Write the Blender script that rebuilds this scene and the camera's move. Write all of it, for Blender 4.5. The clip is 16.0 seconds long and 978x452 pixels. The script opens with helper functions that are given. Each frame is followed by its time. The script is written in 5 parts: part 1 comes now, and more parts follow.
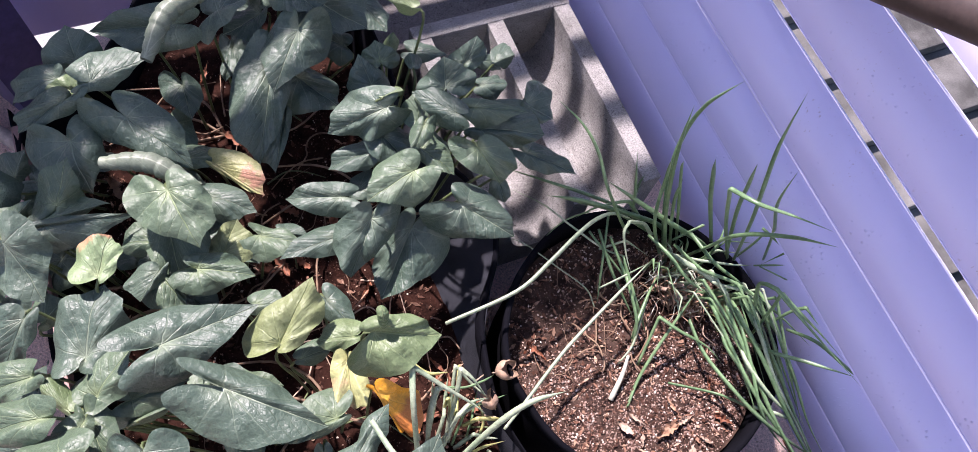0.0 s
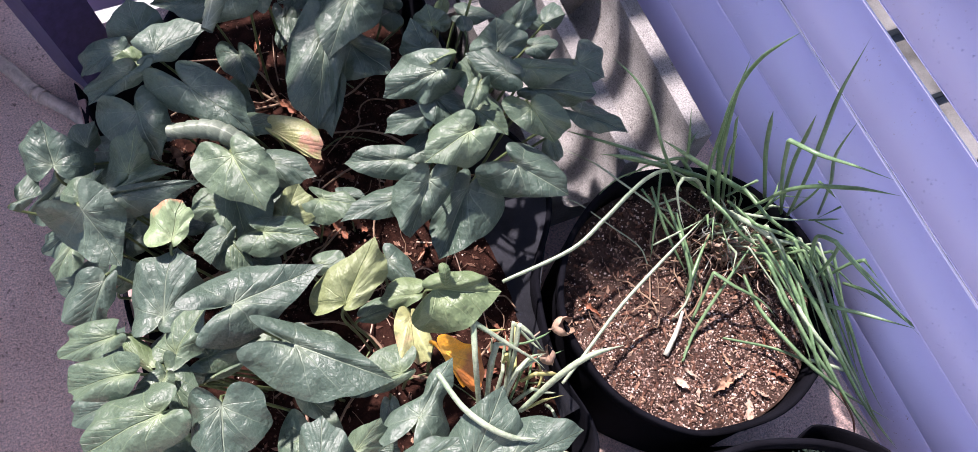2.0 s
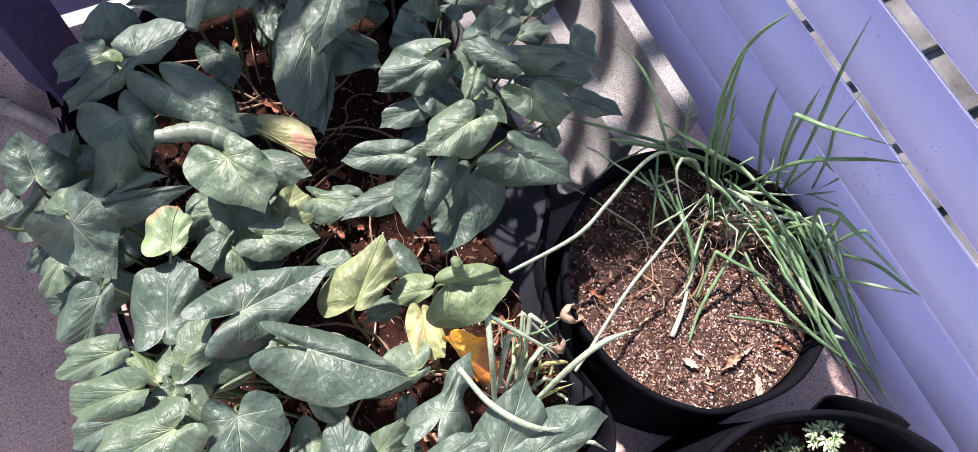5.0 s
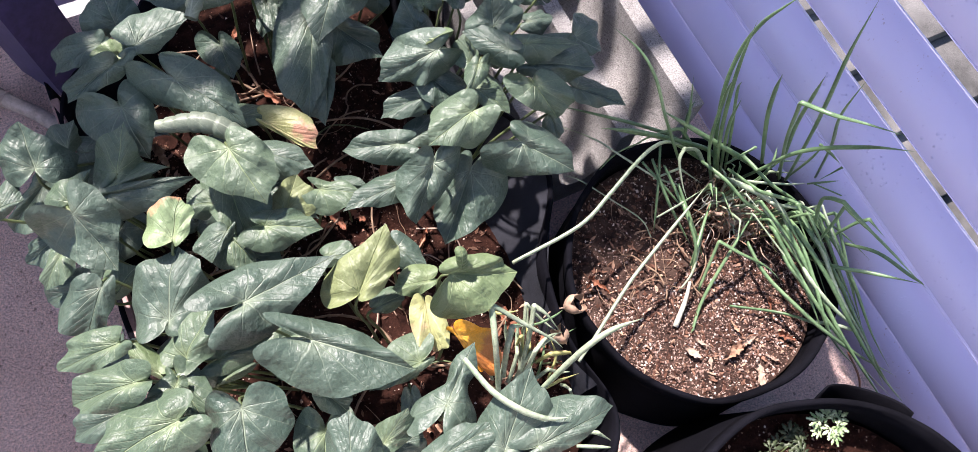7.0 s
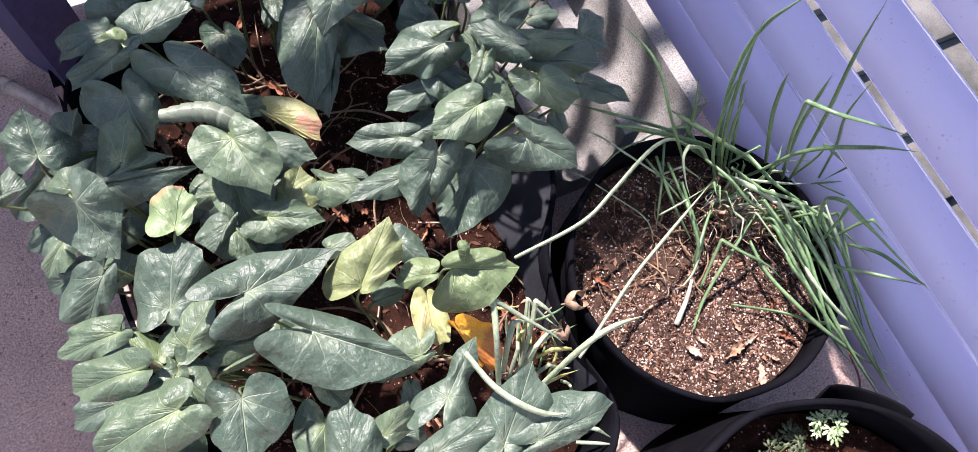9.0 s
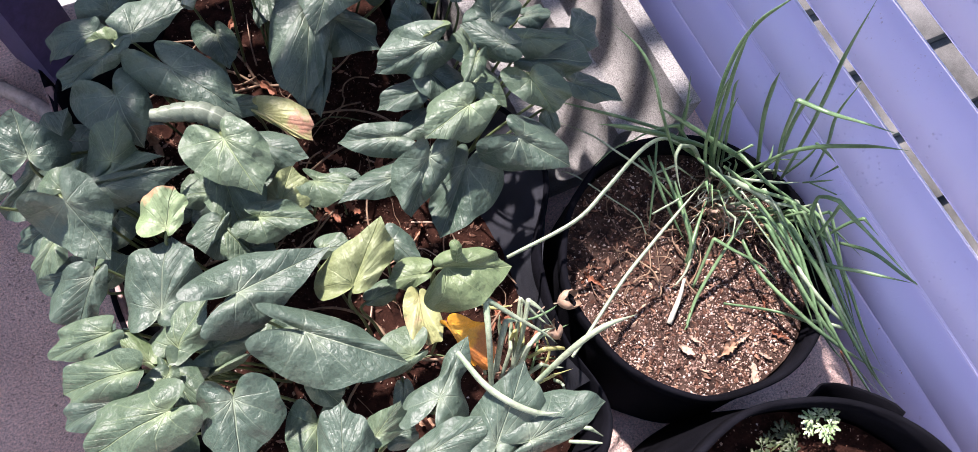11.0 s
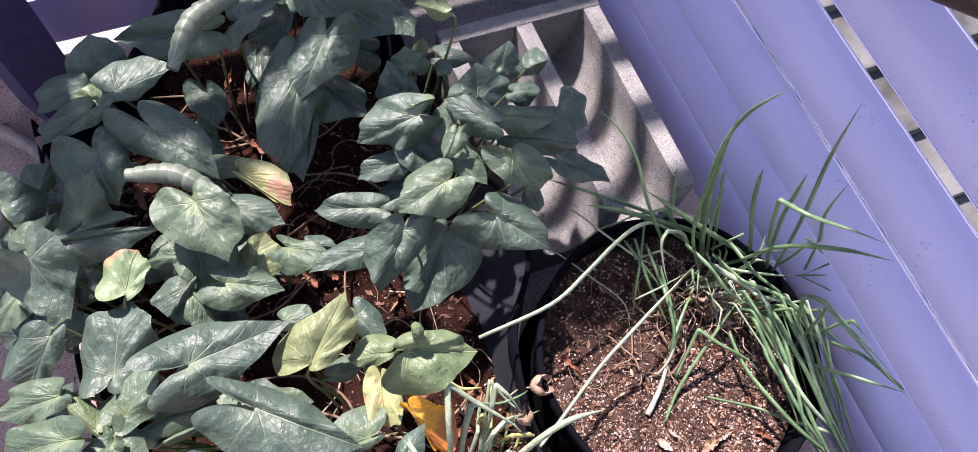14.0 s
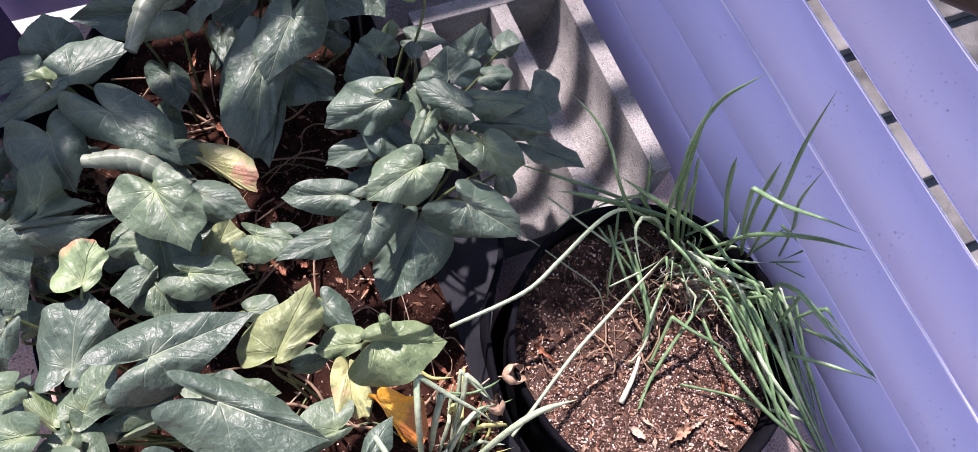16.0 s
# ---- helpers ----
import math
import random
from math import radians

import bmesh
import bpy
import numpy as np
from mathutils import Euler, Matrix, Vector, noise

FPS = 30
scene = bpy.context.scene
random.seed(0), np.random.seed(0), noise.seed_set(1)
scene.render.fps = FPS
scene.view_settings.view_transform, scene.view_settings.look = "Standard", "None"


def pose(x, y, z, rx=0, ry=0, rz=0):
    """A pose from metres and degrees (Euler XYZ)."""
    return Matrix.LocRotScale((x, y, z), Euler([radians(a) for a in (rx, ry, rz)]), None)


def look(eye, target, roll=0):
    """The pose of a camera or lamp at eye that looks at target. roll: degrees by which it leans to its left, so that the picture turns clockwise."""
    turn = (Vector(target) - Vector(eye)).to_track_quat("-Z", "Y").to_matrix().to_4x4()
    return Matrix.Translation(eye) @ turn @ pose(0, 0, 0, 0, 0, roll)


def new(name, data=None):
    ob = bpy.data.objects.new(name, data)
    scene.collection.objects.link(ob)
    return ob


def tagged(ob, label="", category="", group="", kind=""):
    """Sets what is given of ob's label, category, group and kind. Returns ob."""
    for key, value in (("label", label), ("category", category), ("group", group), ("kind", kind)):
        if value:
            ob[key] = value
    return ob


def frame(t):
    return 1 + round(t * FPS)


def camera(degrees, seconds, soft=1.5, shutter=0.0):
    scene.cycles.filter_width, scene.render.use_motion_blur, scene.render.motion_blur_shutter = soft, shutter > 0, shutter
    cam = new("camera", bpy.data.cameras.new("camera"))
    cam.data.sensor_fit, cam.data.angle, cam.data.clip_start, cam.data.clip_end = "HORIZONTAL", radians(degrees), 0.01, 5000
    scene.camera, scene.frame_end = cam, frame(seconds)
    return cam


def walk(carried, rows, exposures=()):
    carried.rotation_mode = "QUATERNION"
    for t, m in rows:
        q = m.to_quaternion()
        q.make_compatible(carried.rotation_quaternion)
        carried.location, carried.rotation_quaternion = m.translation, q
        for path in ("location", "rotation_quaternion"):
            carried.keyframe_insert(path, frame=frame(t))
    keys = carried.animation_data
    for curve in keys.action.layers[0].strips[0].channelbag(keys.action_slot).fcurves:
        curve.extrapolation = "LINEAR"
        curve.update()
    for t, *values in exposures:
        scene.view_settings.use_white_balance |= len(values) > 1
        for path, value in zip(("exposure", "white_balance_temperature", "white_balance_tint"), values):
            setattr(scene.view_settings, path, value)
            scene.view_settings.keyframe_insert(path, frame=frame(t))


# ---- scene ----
cam = camera(66.3, 16.0, soft=0.5)
METRES, EYE, TILT, LEAN, TURN = 0.30, 1.30, -66.1, -6.6, -22.0
ROWS = [
    (0.0, 0.0, 0.0, 0.0, -0.0, 0.0, 0.0),
    (0.5, 0.0035, -0.0277, -0.0124, 0.57, -0.08, -0.16),
    (1.0, -0.0147, -0.0455, -0.0255, 1.74, -0.99, -1.04),
    (1.5, -0.0253, -0.0545, -0.0301, 1.86, -1.31, 0.38),
    (2.0, -0.0942, -0.0586, -0.0532, 2.69, -2.2, 1.19),
    (2.5, -0.1429, -0.0661, -0.0648, 1.85, -2.35, 2.41),
    (3.0, -0.1816, -0.0569, -0.0523, 1.47, -2.42, 2.75),
    (3.5, -0.2263, -0.0362, -0.0679, 0.34, -3.83, 3.47),
    (4.0, -0.2591, -0.0266, -0.0606, -0.08, -2.87, 4.23),
    (6.5, -0.353, 0.0064, -0.0761, -0.98, -3.04, 4.09),
    (7.0, -0.3455, 0.0048, -0.0747, -0.92, -3.31, 4.35),
    (7.5, -0.3434, 0.0004, -0.0835, -0.74, -3.04, 4.13),
    (8.0, -0.3479, 0.0069, -0.0747, -1.17, -3.71, 4.09),
    (8.5, -0.3612, 0.0155, -0.076, -0.99, -3.76, 3.61),
    (9.0, -0.3573, 0.0098, -0.0853, -0.84, -3.53, 3.45),
    (11.5, -0.3409, 0.0127, -0.0857, -1.55, -3.63, 3.56),
    (12.0, -0.3385, 0.0271, -0.0661, -2.63, -3.6, 3.37),
    (12.5, -0.2975, 0.0314, -0.0144, -2.04, -1.7, 2.68),
    (13.0, -0.1961, 0.0419, -0.0241, -1.14, -1.47, 0.88),
    (13.5, -0.1201, 0.0853, -0.0096, 0.84, -1.76, -0.14),
    (14.0, -0.099, 0.1047, 0.0624, 0.98, -0.18, 0.25),
    (14.5, -0.075, 0.1388, 0.0745, 0.21, -0.4, -0.26),
    (15.0, -0.0671, 0.1564, 0.092, 0.08, -1.06, -0.77),
    (15.5, -0.0684, 0.156, 0.0862, 0.02, -1.01, 0.0),
    (16.0, -0.0507, 0.1729, 0.0993, -0.4, -1.79, 0.25),
]
EXPOSURES = [(0.0, 1.25, 6350, 28), (2.0, 1.29, 6400, 25), (4.0, 1.34, 6400, 22), (6.5, 1.38, 6500, 21), (9.5, 1.40, 6500, 21), (12.5, 1.28, 6400, 23), (14.0, 1.25, 6400, 26), (16.0, 1.24, 6400, 28)]
walk(cam, [(t, pose(0, 0, EYE, TILT, LEAN, TURN) @ pose(METRES * x, METRES * y, METRES * z, 90 + pitch, roll, yaw)) for t, x, y, z, yaw, pitch, roll in ROWS], EXPOSURES)

# ---- sky and sun ----
SUN_DIR = Vector((-0.22, 1.0, 1.5)).normalized()
world = bpy.data.worlds.new("sky")
scene.world = world
world.use_nodes = True
wn = world.node_tree.nodes
sky = wn.new("ShaderNodeTexSky")
sky.sky_type, sky.sun_disc = "NISHITA", False
sky.sun_elevation = math.asin(SUN_DIR.z)
sky.sun_rotation = math.atan2(SUN_DIR.x, SUN_DIR.y)
wn["Background"].inputs["Strength"].default_value = 0.11
world.node_tree.links.new(sky.outputs["Color"], wn["Background"].inputs["Color"])
sun = new("sun", bpy.data.lights.new("sun", "SUN"))
sun.data.energy, sun.data.angle, sun.data.color = 5.8, radians(1.7), (1.0, 0.95, 0.88)
sun.matrix_world = look(SUN_DIR * 8, (0, 0, 0))


# ---- materials ----
def material(name, rough=0.6, metal=0.0, spec=0.5):
    m = bpy.data.materials.new(name)
    m.use_nodes = True
    b = m.node_tree.nodes["Principled BSDF"]
    b.inputs["Roughness"].default_value = rough
    b.inputs["Metallic"].default_value = metal
    b.inputs["Specular IOR Level"].default_value = spec
    return m, m.node_tree.nodes, m.node_tree.links, b


def noise_node(nodes, links, scale, detail=4.0, rough=0.6, coord="Object"):
    tc = nodes.new("ShaderNodeTexCoord")
    n = nodes.new("ShaderNodeTexNoise")
    n.inputs["Scale"].default_value, n.inputs["Detail"].default_value, n.inputs["Roughness"].default_value = scale, detail, rough
    links.new(tc.outputs[coord], n.inputs["Vector"])
    return n


def ramp(nodes, links, source, stops):
    r = nodes.new("ShaderNodeValToRGB")
    while len(r.color_ramp.elements) < len(stops):
        r.color_ramp.elements.new(0.5)
    for e, (p, c) in zip(r.color_ramp.elements, stops):
        e.position, e.color = p, (*c, 1)
    links.new(source, r.inputs["Fac"])
    return r


def mix(nodes, links, fac, a, b, mode="MIX"):
    x = nodes.new("ShaderNodeMix")
    x.data_type, x.blend_type = "RGBA", mode
    for socket, value in ((x.inputs[0], fac), (x.inputs[6], a), (x.inputs[7], b)):
        if isinstance(value, (int, float)):
            socket.default_value = value
        elif isinstance(value, tuple):
            socket.default_value = (*value, 1)
        else:
            links.new(value, socket)
    return x.outputs[2]


def calc(nodes, links, op, a, b=0.0, c=0.0, clamp=False):
    x = nodes.new("ShaderNodeMath")
    x.operation, x.use_clamp = op, clamp
    for socket, value in zip(x.inputs, (a, b, c)):
        if isinstance(value, (int, float)):
            socket.default_value = value
        else:
            links.new(value, socket)
    return x.outputs[0]


def bump(nodes, links, b, height, strength, distance):
    n = nodes.new("ShaderNodeBump")
    n.inputs["Strength"].default_value, n.inputs["Distance"].default_value = strength, distance
    links.new(height, n.inputs["Height"])
    links.new(n.outputs["Normal"], b.inputs["Normal"])


def rough_surface(name, stops, scale, rough, fine=90.0, relief=0.4, depth=0.002, spec=0.4, metal=0.0):
    """Broad stains from one noise, fine grain and relief from another."""
    m, n, l, b = material(name, rough, metal, spec)
    broad = noise_node(n, l, scale)
    grain = noise_node(n, l, fine, 6.0, 0.7)
    c = ramp(n, l, broad.outputs["Fac"], stops)
    g = ramp(n, l, grain.outputs["Fac"], [(0.3, (0.62, 0.62, 0.62)), (0.7, (1.25, 1.25, 1.25))])
    l.new(mix(n, l, 1.0, c.outputs["Color"], g.outputs["Color"], "MULTIPLY"), b.inputs["Base Color"])
    bump(n, l, b, grain.outputs["Fac"], relief, depth)
    return m


def leaf_material(name, dark, light, vein, rough, spot=None, relief=0.85, spread_from=0.66):
    """A blade with pale veins laid out by its own length and width, puckered between them."""
    m, n, l, b = material(name, rough, 0.0, 0.46)
    uv = n.new("ShaderNodeUVMap")
    uv.uv_map = "blade"
    sep = n.new("ShaderNodeSeparateXYZ")
    l.new(uv.outputs["UV"], sep.inputs[0])
    small = noise_node(n, l, 330.0, 3.0)
    broad = noise_node(n, l, 26.0, 3.0)
    wob = calc(n, l, "MULTIPLY", calc(n, l, "SUBTRACT", broad.outputs["Fac"], 0.5), 0.10)
    x, y = calc(n, l, "ADD", sep.outputs["X"], wob), calc(n, l, "ABSOLUTE", sep.outputs["Y"])
    thick = calc(n, l, "SUBTRACT", 0.020, calc(n, l, "MULTIPLY", x, 0.012))
    veins = calc(n, l, "SUBTRACT", 1.0, calc(n, l, "DIVIDE", y, thick), clamp=True)
    mid = veins
    fade = calc(n, l, "SUBTRACT", 1.15, calc(n, l, "MULTIPLY", calc(n, l, "SQRT", calc(n, l, "ADD", calc(n, l, "MULTIPLY", x, x), calc(n, l, "MULTIPLY", y, y))), 1.7), clamp=True)
    for angle, strong in ((34, 0.60), (68, 0.52), (108, 0.42)):
        c, s = math.cos(radians(angle)), math.sin(radians(angle))
        off = calc(n, l, "ABSOLUTE", calc(n, l, "SUBTRACT", calc(n, l, "MULTIPLY", y, c), calc(n, l, "MULTIPLY", x, s)))
        on = calc(n, l, "GREATER_THAN", calc(n, l, "ADD", calc(n, l, "MULTIPLY", x, c), calc(n, l, "MULTIPLY", y, s)), 0.0)
        line = calc(n, l, "MULTIPLY", calc(n, l, "SUBTRACT", 1.0, calc(n, l, "DIVIDE", off, 0.012), clamp=True), calc(n, l, "MULTIPLY", calc(n, l, "MULTIPLY", on, strong), fade))
        veins = calc(n, l, "MAXIMUM", veins, line)
    slant = calc(n, l, "SUBTRACT", x, calc(n, l, "MULTIPLY", calc(n, l, "POWER", y, 0.85), 0.9))
    wave = calc(n, l, "PINGPONG", calc(n, l, "MULTIPLY", slant, 5.6), 0.5)
    fore = calc(n, l, "MULTIPLY", calc(n, l, "SUBTRACT", slant, 0.05), 6.0, clamp=True)
    side = calc(n, l, "MULTIPLY", calc(n, l, "SUBTRACT", 1.0, calc(n, l, "DIVIDE", wave, 0.04), clamp=True), calc(n, l, "MULTIPLY", fore, 0.34))
    veins = calc(n, l, "MAXIMUM", veins, side)
    info = n.new("ShaderNodeObjectInfo")
    tone = calc(n, l, "ADD", calc(n, l, "MULTIPLY", info.outputs["Random"], 0.55), calc(n, l, "ADD", 0.11, calc(n, l, "MULTIPLY", broad.outputs["Fac"], 0.28)))
    base = mix(n, l, tone, dark, light)
    heartwood = calc(n, l, "SUBTRACT", 1.0, calc(n, l, "MULTIPLY", calc(n, l, "SQRT", calc(n, l, "ADD", calc(n, l, "MULTIPLY", x, x), calc(n, l, "MULTIPLY", y, y))), 4.0), clamp=True)
    base = mix(n, l, calc(n, l, "MULTIPLY", heartwood, 0.45), base, vein)
    if spot:
        edge = calc(n, l, "ADD", calc(n, l, "MULTIPLY", calc(n, l, "ADD", x, sep.outputs["Y"]), 0.55), calc(n, l, "MULTIPLY", broad.outputs["Fac"], 1.0))
        base = mix(n, l, ramp(n, l, edge, [(spread_from, (0, 0, 0)), (spread_from + 0.16, (1, 1, 1))]).outputs["Color"], base, spot)
    net = n.new("ShaderNodeTexVoronoi")
    net.feature, net.inputs["Scale"].default_value = "DISTANCE_TO_EDGE", 210.0
    l.new(n.new("ShaderNodeTexCoord").outputs["Object"], net.inputs["Vector"])
    mesh_lines = calc(n, l, "MULTIPLY", net.outputs["Distance"], 6.0, clamp=True)
    speck = ramp(n, l, small.outputs["Fac"], [(0.3, (0.82, 0.82, 0.82)), (0.7, (1.14, 1.14, 1.14))])
    base = mix(n, l, 1.0, base, speck.outputs["Color"], "MULTIPLY")
    base = mix(n, l, calc(n, l, "MULTIPLY", calc(n, l, "SUBTRACT", 1.0, mesh_lines), 0.05), base, vein)
    blotch = ramp(n, l, noise_node(n, l, 75.0, 3.0).outputs["Fac"], [(0.30, (0.89, 0.90, 0.90)), (0.70, (0.97, 0.96, 0.96))])
    base = mix(n, l, 1.0, base, blotch.outputs["Color"], "MULTIPLY")
    l.new(mix(n, l, calc(n, l, "MULTIPLY", veins, 0.74), base, vein), b.inputs["Base Color"])
    cells = n.new("ShaderNodeTexVoronoi")
    cells.feature, cells.inputs["Scale"].default_value = "SMOOTH_F1", 130.0
    l.new(n.new("ShaderNodeTexCoord").outputs["Object"], cells.inputs["Vector"])
    quilt = calc(n, l, "SUBTRACT", calc(n, l, "MULTIPLY", small.outputs["Fac"], 0.13), calc(n, l, "MULTIPLY", cells.outputs["Distance"], 0.50))
    quilt = calc(n, l, "ADD", quilt, calc(n, l, "MULTIPLY", mesh_lines, 0.06))
    quilt = calc(n, l, "ADD", quilt, calc(n, l, "MULTIPLY", calc(n, l, "MULTIPLY", calc(n, l, "POWER", wave, 0.6), fore), 0.16))
    quilt = calc(n, l, "SUBTRACT", quilt, calc(n, l, "MULTIPLY", veins, 0.45))
    bump(n, l, b, quilt, relief, 0.0040)
    rg = calc(n, l, "ADD", rough - 0.08, calc(n, l, "MULTIPLY", broad.outputs["Fac"], 0.16))
    l.new(rg, b.inputs["Roughness"])
    return m


LEAF = leaf_material("leaf_green", (0.032, 0.057, 0.041), (0.070, 0.104, 0.076), (0.27, 0.32, 0.23), 0.47)
FRESH = leaf_material("leaf_fresh", (0.046, 0.076, 0.048), (0.088, 0.128, 0.080), (0.31, 0.38, 0.21), 0.48)
PALE = leaf_material("leaf_pale", (0.068, 0.110, 0.050), (0.125, 0.165, 0.075), (0.30, 0.36, 0.19), 0.48)
MOTTLED = leaf_material("leaf_mottled", (0.095, 0.130, 0.055), (0.165, 0.190, 0.085), (0.34, 0.38, 0.18), 0.5, (0.15, 0.14, 0.05), 0.85, 1.12)
SPOTTED = leaf_material("leaf_spotted", (0.095, 0.15, 0.07), (0.16, 0.22, 0.11), (0.36, 0.42, 0.24), 0.5, (0.40, 0.20, 0.11), 0.85, 0.90)
YELLOW = leaf_material("leaf_yellowing", (0.14, 0.18, 0.07), (0.28, 0.27, 0.11), (0.40, 0.38, 0.20), 0.5, (0.33, 0.17, 0.11), 0.85, 0.90)
PALE_YELLOW = leaf_material("leaf_pale_yellow", (0.26, 0.30, 0.12), (0.40, 0.40, 0.18), (0.52, 0.48, 0.26), 0.5, (0.40, 0.30, 0.16), 0.85, 0.85)
ORANGE = leaf_material("leaf_orange", (0.72, 0.40, 0.03), (0.74, 0.30, 0.02), (0.6, 0.4, 0.1), 0.45, (0.45, 0.15, 0.03))
UNDER = leaf_material("leaf_underside", (0.085, 0.110, 0.080), (0.125, 0.15, 0.108), (0.24, 0.27, 0.20), 0.55, None, -1.0)
STEM = rough_surface("stem_green", [(0.3, (0.055, 0.080, 0.030)), (0.7, (0.10, 0.125, 0.05))], 30, 0.5)
ROOT = rough_surface("root_tan", [(0.3, (0.12, 0.07, 0.045)), (0.7, (0.25, 0.17, 0.11))], 40, 0.8)
SCALLION = rough_surface("onion_green", [(0.3, (0.072, 0.135, 0.062)), (0.7, (0.148, 0.233, 0.116))], 18, 0.35, 160, 0.15, 0.0006)
SCALLION_PALE = rough_surface("onion_pale", [(0.3, (0.20, 0.27, 0.17)), (0.7, (0.33, 0.38, 0.27))], 18, 0.38, 160, 0.15, 0.0006)
STRAW_GREEN = rough_surface("onion_yellowing", [(0.3, (0.20, 0.22, 0.07)), (0.7, (0.40, 0.38, 0.16))], 18, 0.45, 160, 0.15, 0.0006)
DRY = rough_surface("dry_leaf", [(0.3, (0.24, 0.13, 0.08)), (0.7, (0.42, 0.27, 0.18))], 25, 0.8)
BROWN = rough_surface("brown_leaf", [(0.3, (0.13, 0.045, 0.025)), (0.7, (0.24, 0.09, 0.045))], 25, 0.7)
STRAW = rough_surface("straw", [(0.3, (0.28, 0.19, 0.14)), (0.7, (0.42, 0.31, 0.24))], 25, 0.75)
WHITE = rough_surface("onion_white", [(0.3, (0.40, 0.40, 0.32)), (0.7, (0.60, 0.58, 0.50))], 25, 0.4)
PETAL = rough_surface("papery_petal", [(0.3, (0.26, 0.16, 0.11)), (0.7, (0.39, 0.28, 0.20))], 60, 0.7)
VARIEGATED = rough_surface("variegated_leaf", [(0.40, (0.16, 0.26, 0.10)), (0.60, (0.50, 0.58, 0.38))], 110, 0.5, 300, 0.3, 0.0006)
FRESH_SMALL = rough_surface("herb_green", [(0.3, (0.022, 0.036, 0.016)), (0.7, (0.055, 0.07, 0.032))], 60, 0.5, 300, 0.3, 0.0006)
# the bags' black felt again, lightened for the light on the planter's lining
LIT_FELT = rough_surface("lit_felt", [(0.3, (0.014, 0.015, 0.019)), (0.7, (0.030, 0.031, 0.040))], 12, 0.8, 700, 0.8, 0.0012, 0.15)
FELT = rough_surface("black_felt", [(0.3, (0.0025, 0.0025, 0.0035)), (0.7, (0.007, 0.007, 0.010))], 12, 0.95, 700, 0.8, 0.0012, 0.03)
# damp soil, darkened further for the shade that leaves cast on it
SHADED_WETSOIL = rough_surface("shaded_damp_soil", [(0.35, (0.010, 0.004, 0.003)), (0.65, (0.034, 0.014, 0.010))], 45, 0.95, 240, 0.9, 0.004, 0.06)
SOIL = rough_surface("potting_soil", [(0.35, (0.018, 0.009, 0.007)), (0.65, (0.075, 0.045, 0.034))], 45, 0.95, 240, 0.9, 0.004, 0.2)


def pitted_concrete(name, low, high, fine=380.0, coarse=150.0, depth=0.004):
    """Open-grained concrete: coarse sand, dark pits and pale grit."""
    m, n, l, b = material(name, 0.92, 0.0, 0.25)
    broad = noise_node(n, l, 11.0)
    sand = noise_node(n, l, fine, 6.0, 0.75)
    pits = noise_node(n, l, coarse, 4.0, 0.65)
    c = ramp(n, l, broad.outputs["Fac"], [(0.3, low), (0.7, high)])
    g = ramp(n, l, sand.outputs["Fac"], [(0.32, (0.45, 0.45, 0.45)), (0.5, (1.0, 1.0, 1.0)), (0.68, (1.5, 1.48, 1.45))])
    p = ramp(n, l, pits.outputs["Fac"], [(0.33, (0.45, 0.43, 0.42)), (0.40, (1.0, 1.0, 1.0))])
    col = mix(n, l, 1.0, mix(n, l, 1.0, c.outputs["Color"], g.outputs["Color"], "MULTIPLY"), p.outputs["Color"], "MULTIPLY")
    l.new(col, b.inputs["Base Color"])
    bump(n, l, b, calc(n, l, "ADD", sand.outputs["Fac"], pits.outputs["Fac"]), 1.0, depth)
    return m


CONCRETE = pitted_concrete("grey_concrete", (0.18, 0.172, 0.166), (0.36, 0.345, 0.335))
# a darker grey than the trough block's concrete
DARKCONCRETE = pitted_concrete("dark_concrete", (0.10, 0.092, 0.09), (0.17, 0.158, 0.155))
STAIN = rough_surface("weathered_concrete", [(0.35, (0.04, 0.039, 0.037)), (0.65, (0.15, 0.145, 0.14))], 1.3, 0.9, 60, 0.7, 0.004, 0.3)
FLOOR = pitted_concrete("pink_grey_floor", (0.66, 0.47, 0.425), (0.78, 0.57, 0.52), 260.0, 75.0, 0.012)
PLASTER = rough_surface("plaster", [(0.3, (0.34, 0.33, 0.31)), (0.7, (0.42, 0.41, 0.39))], 3, 0.9, 120, 0.4, 0.002, 0.3)
# whitened plaster for the unseen wall that serves as a reflector
BOUNCE_WHITE = rough_surface("bounce_white", [(0.3, (0.52, 0.50, 0.47)), (0.7, (0.60, 0.58, 0.55))], 3, 0.9, 120, 0.4, 0.002, 0.3)
PAVING = rough_surface("pale_ground", [(0.3, (0.24, 0.235, 0.225)), (0.7, (0.32, 0.315, 0.305))], 0.7, 0.9, 20, 0.5, 0.01, 0.3)


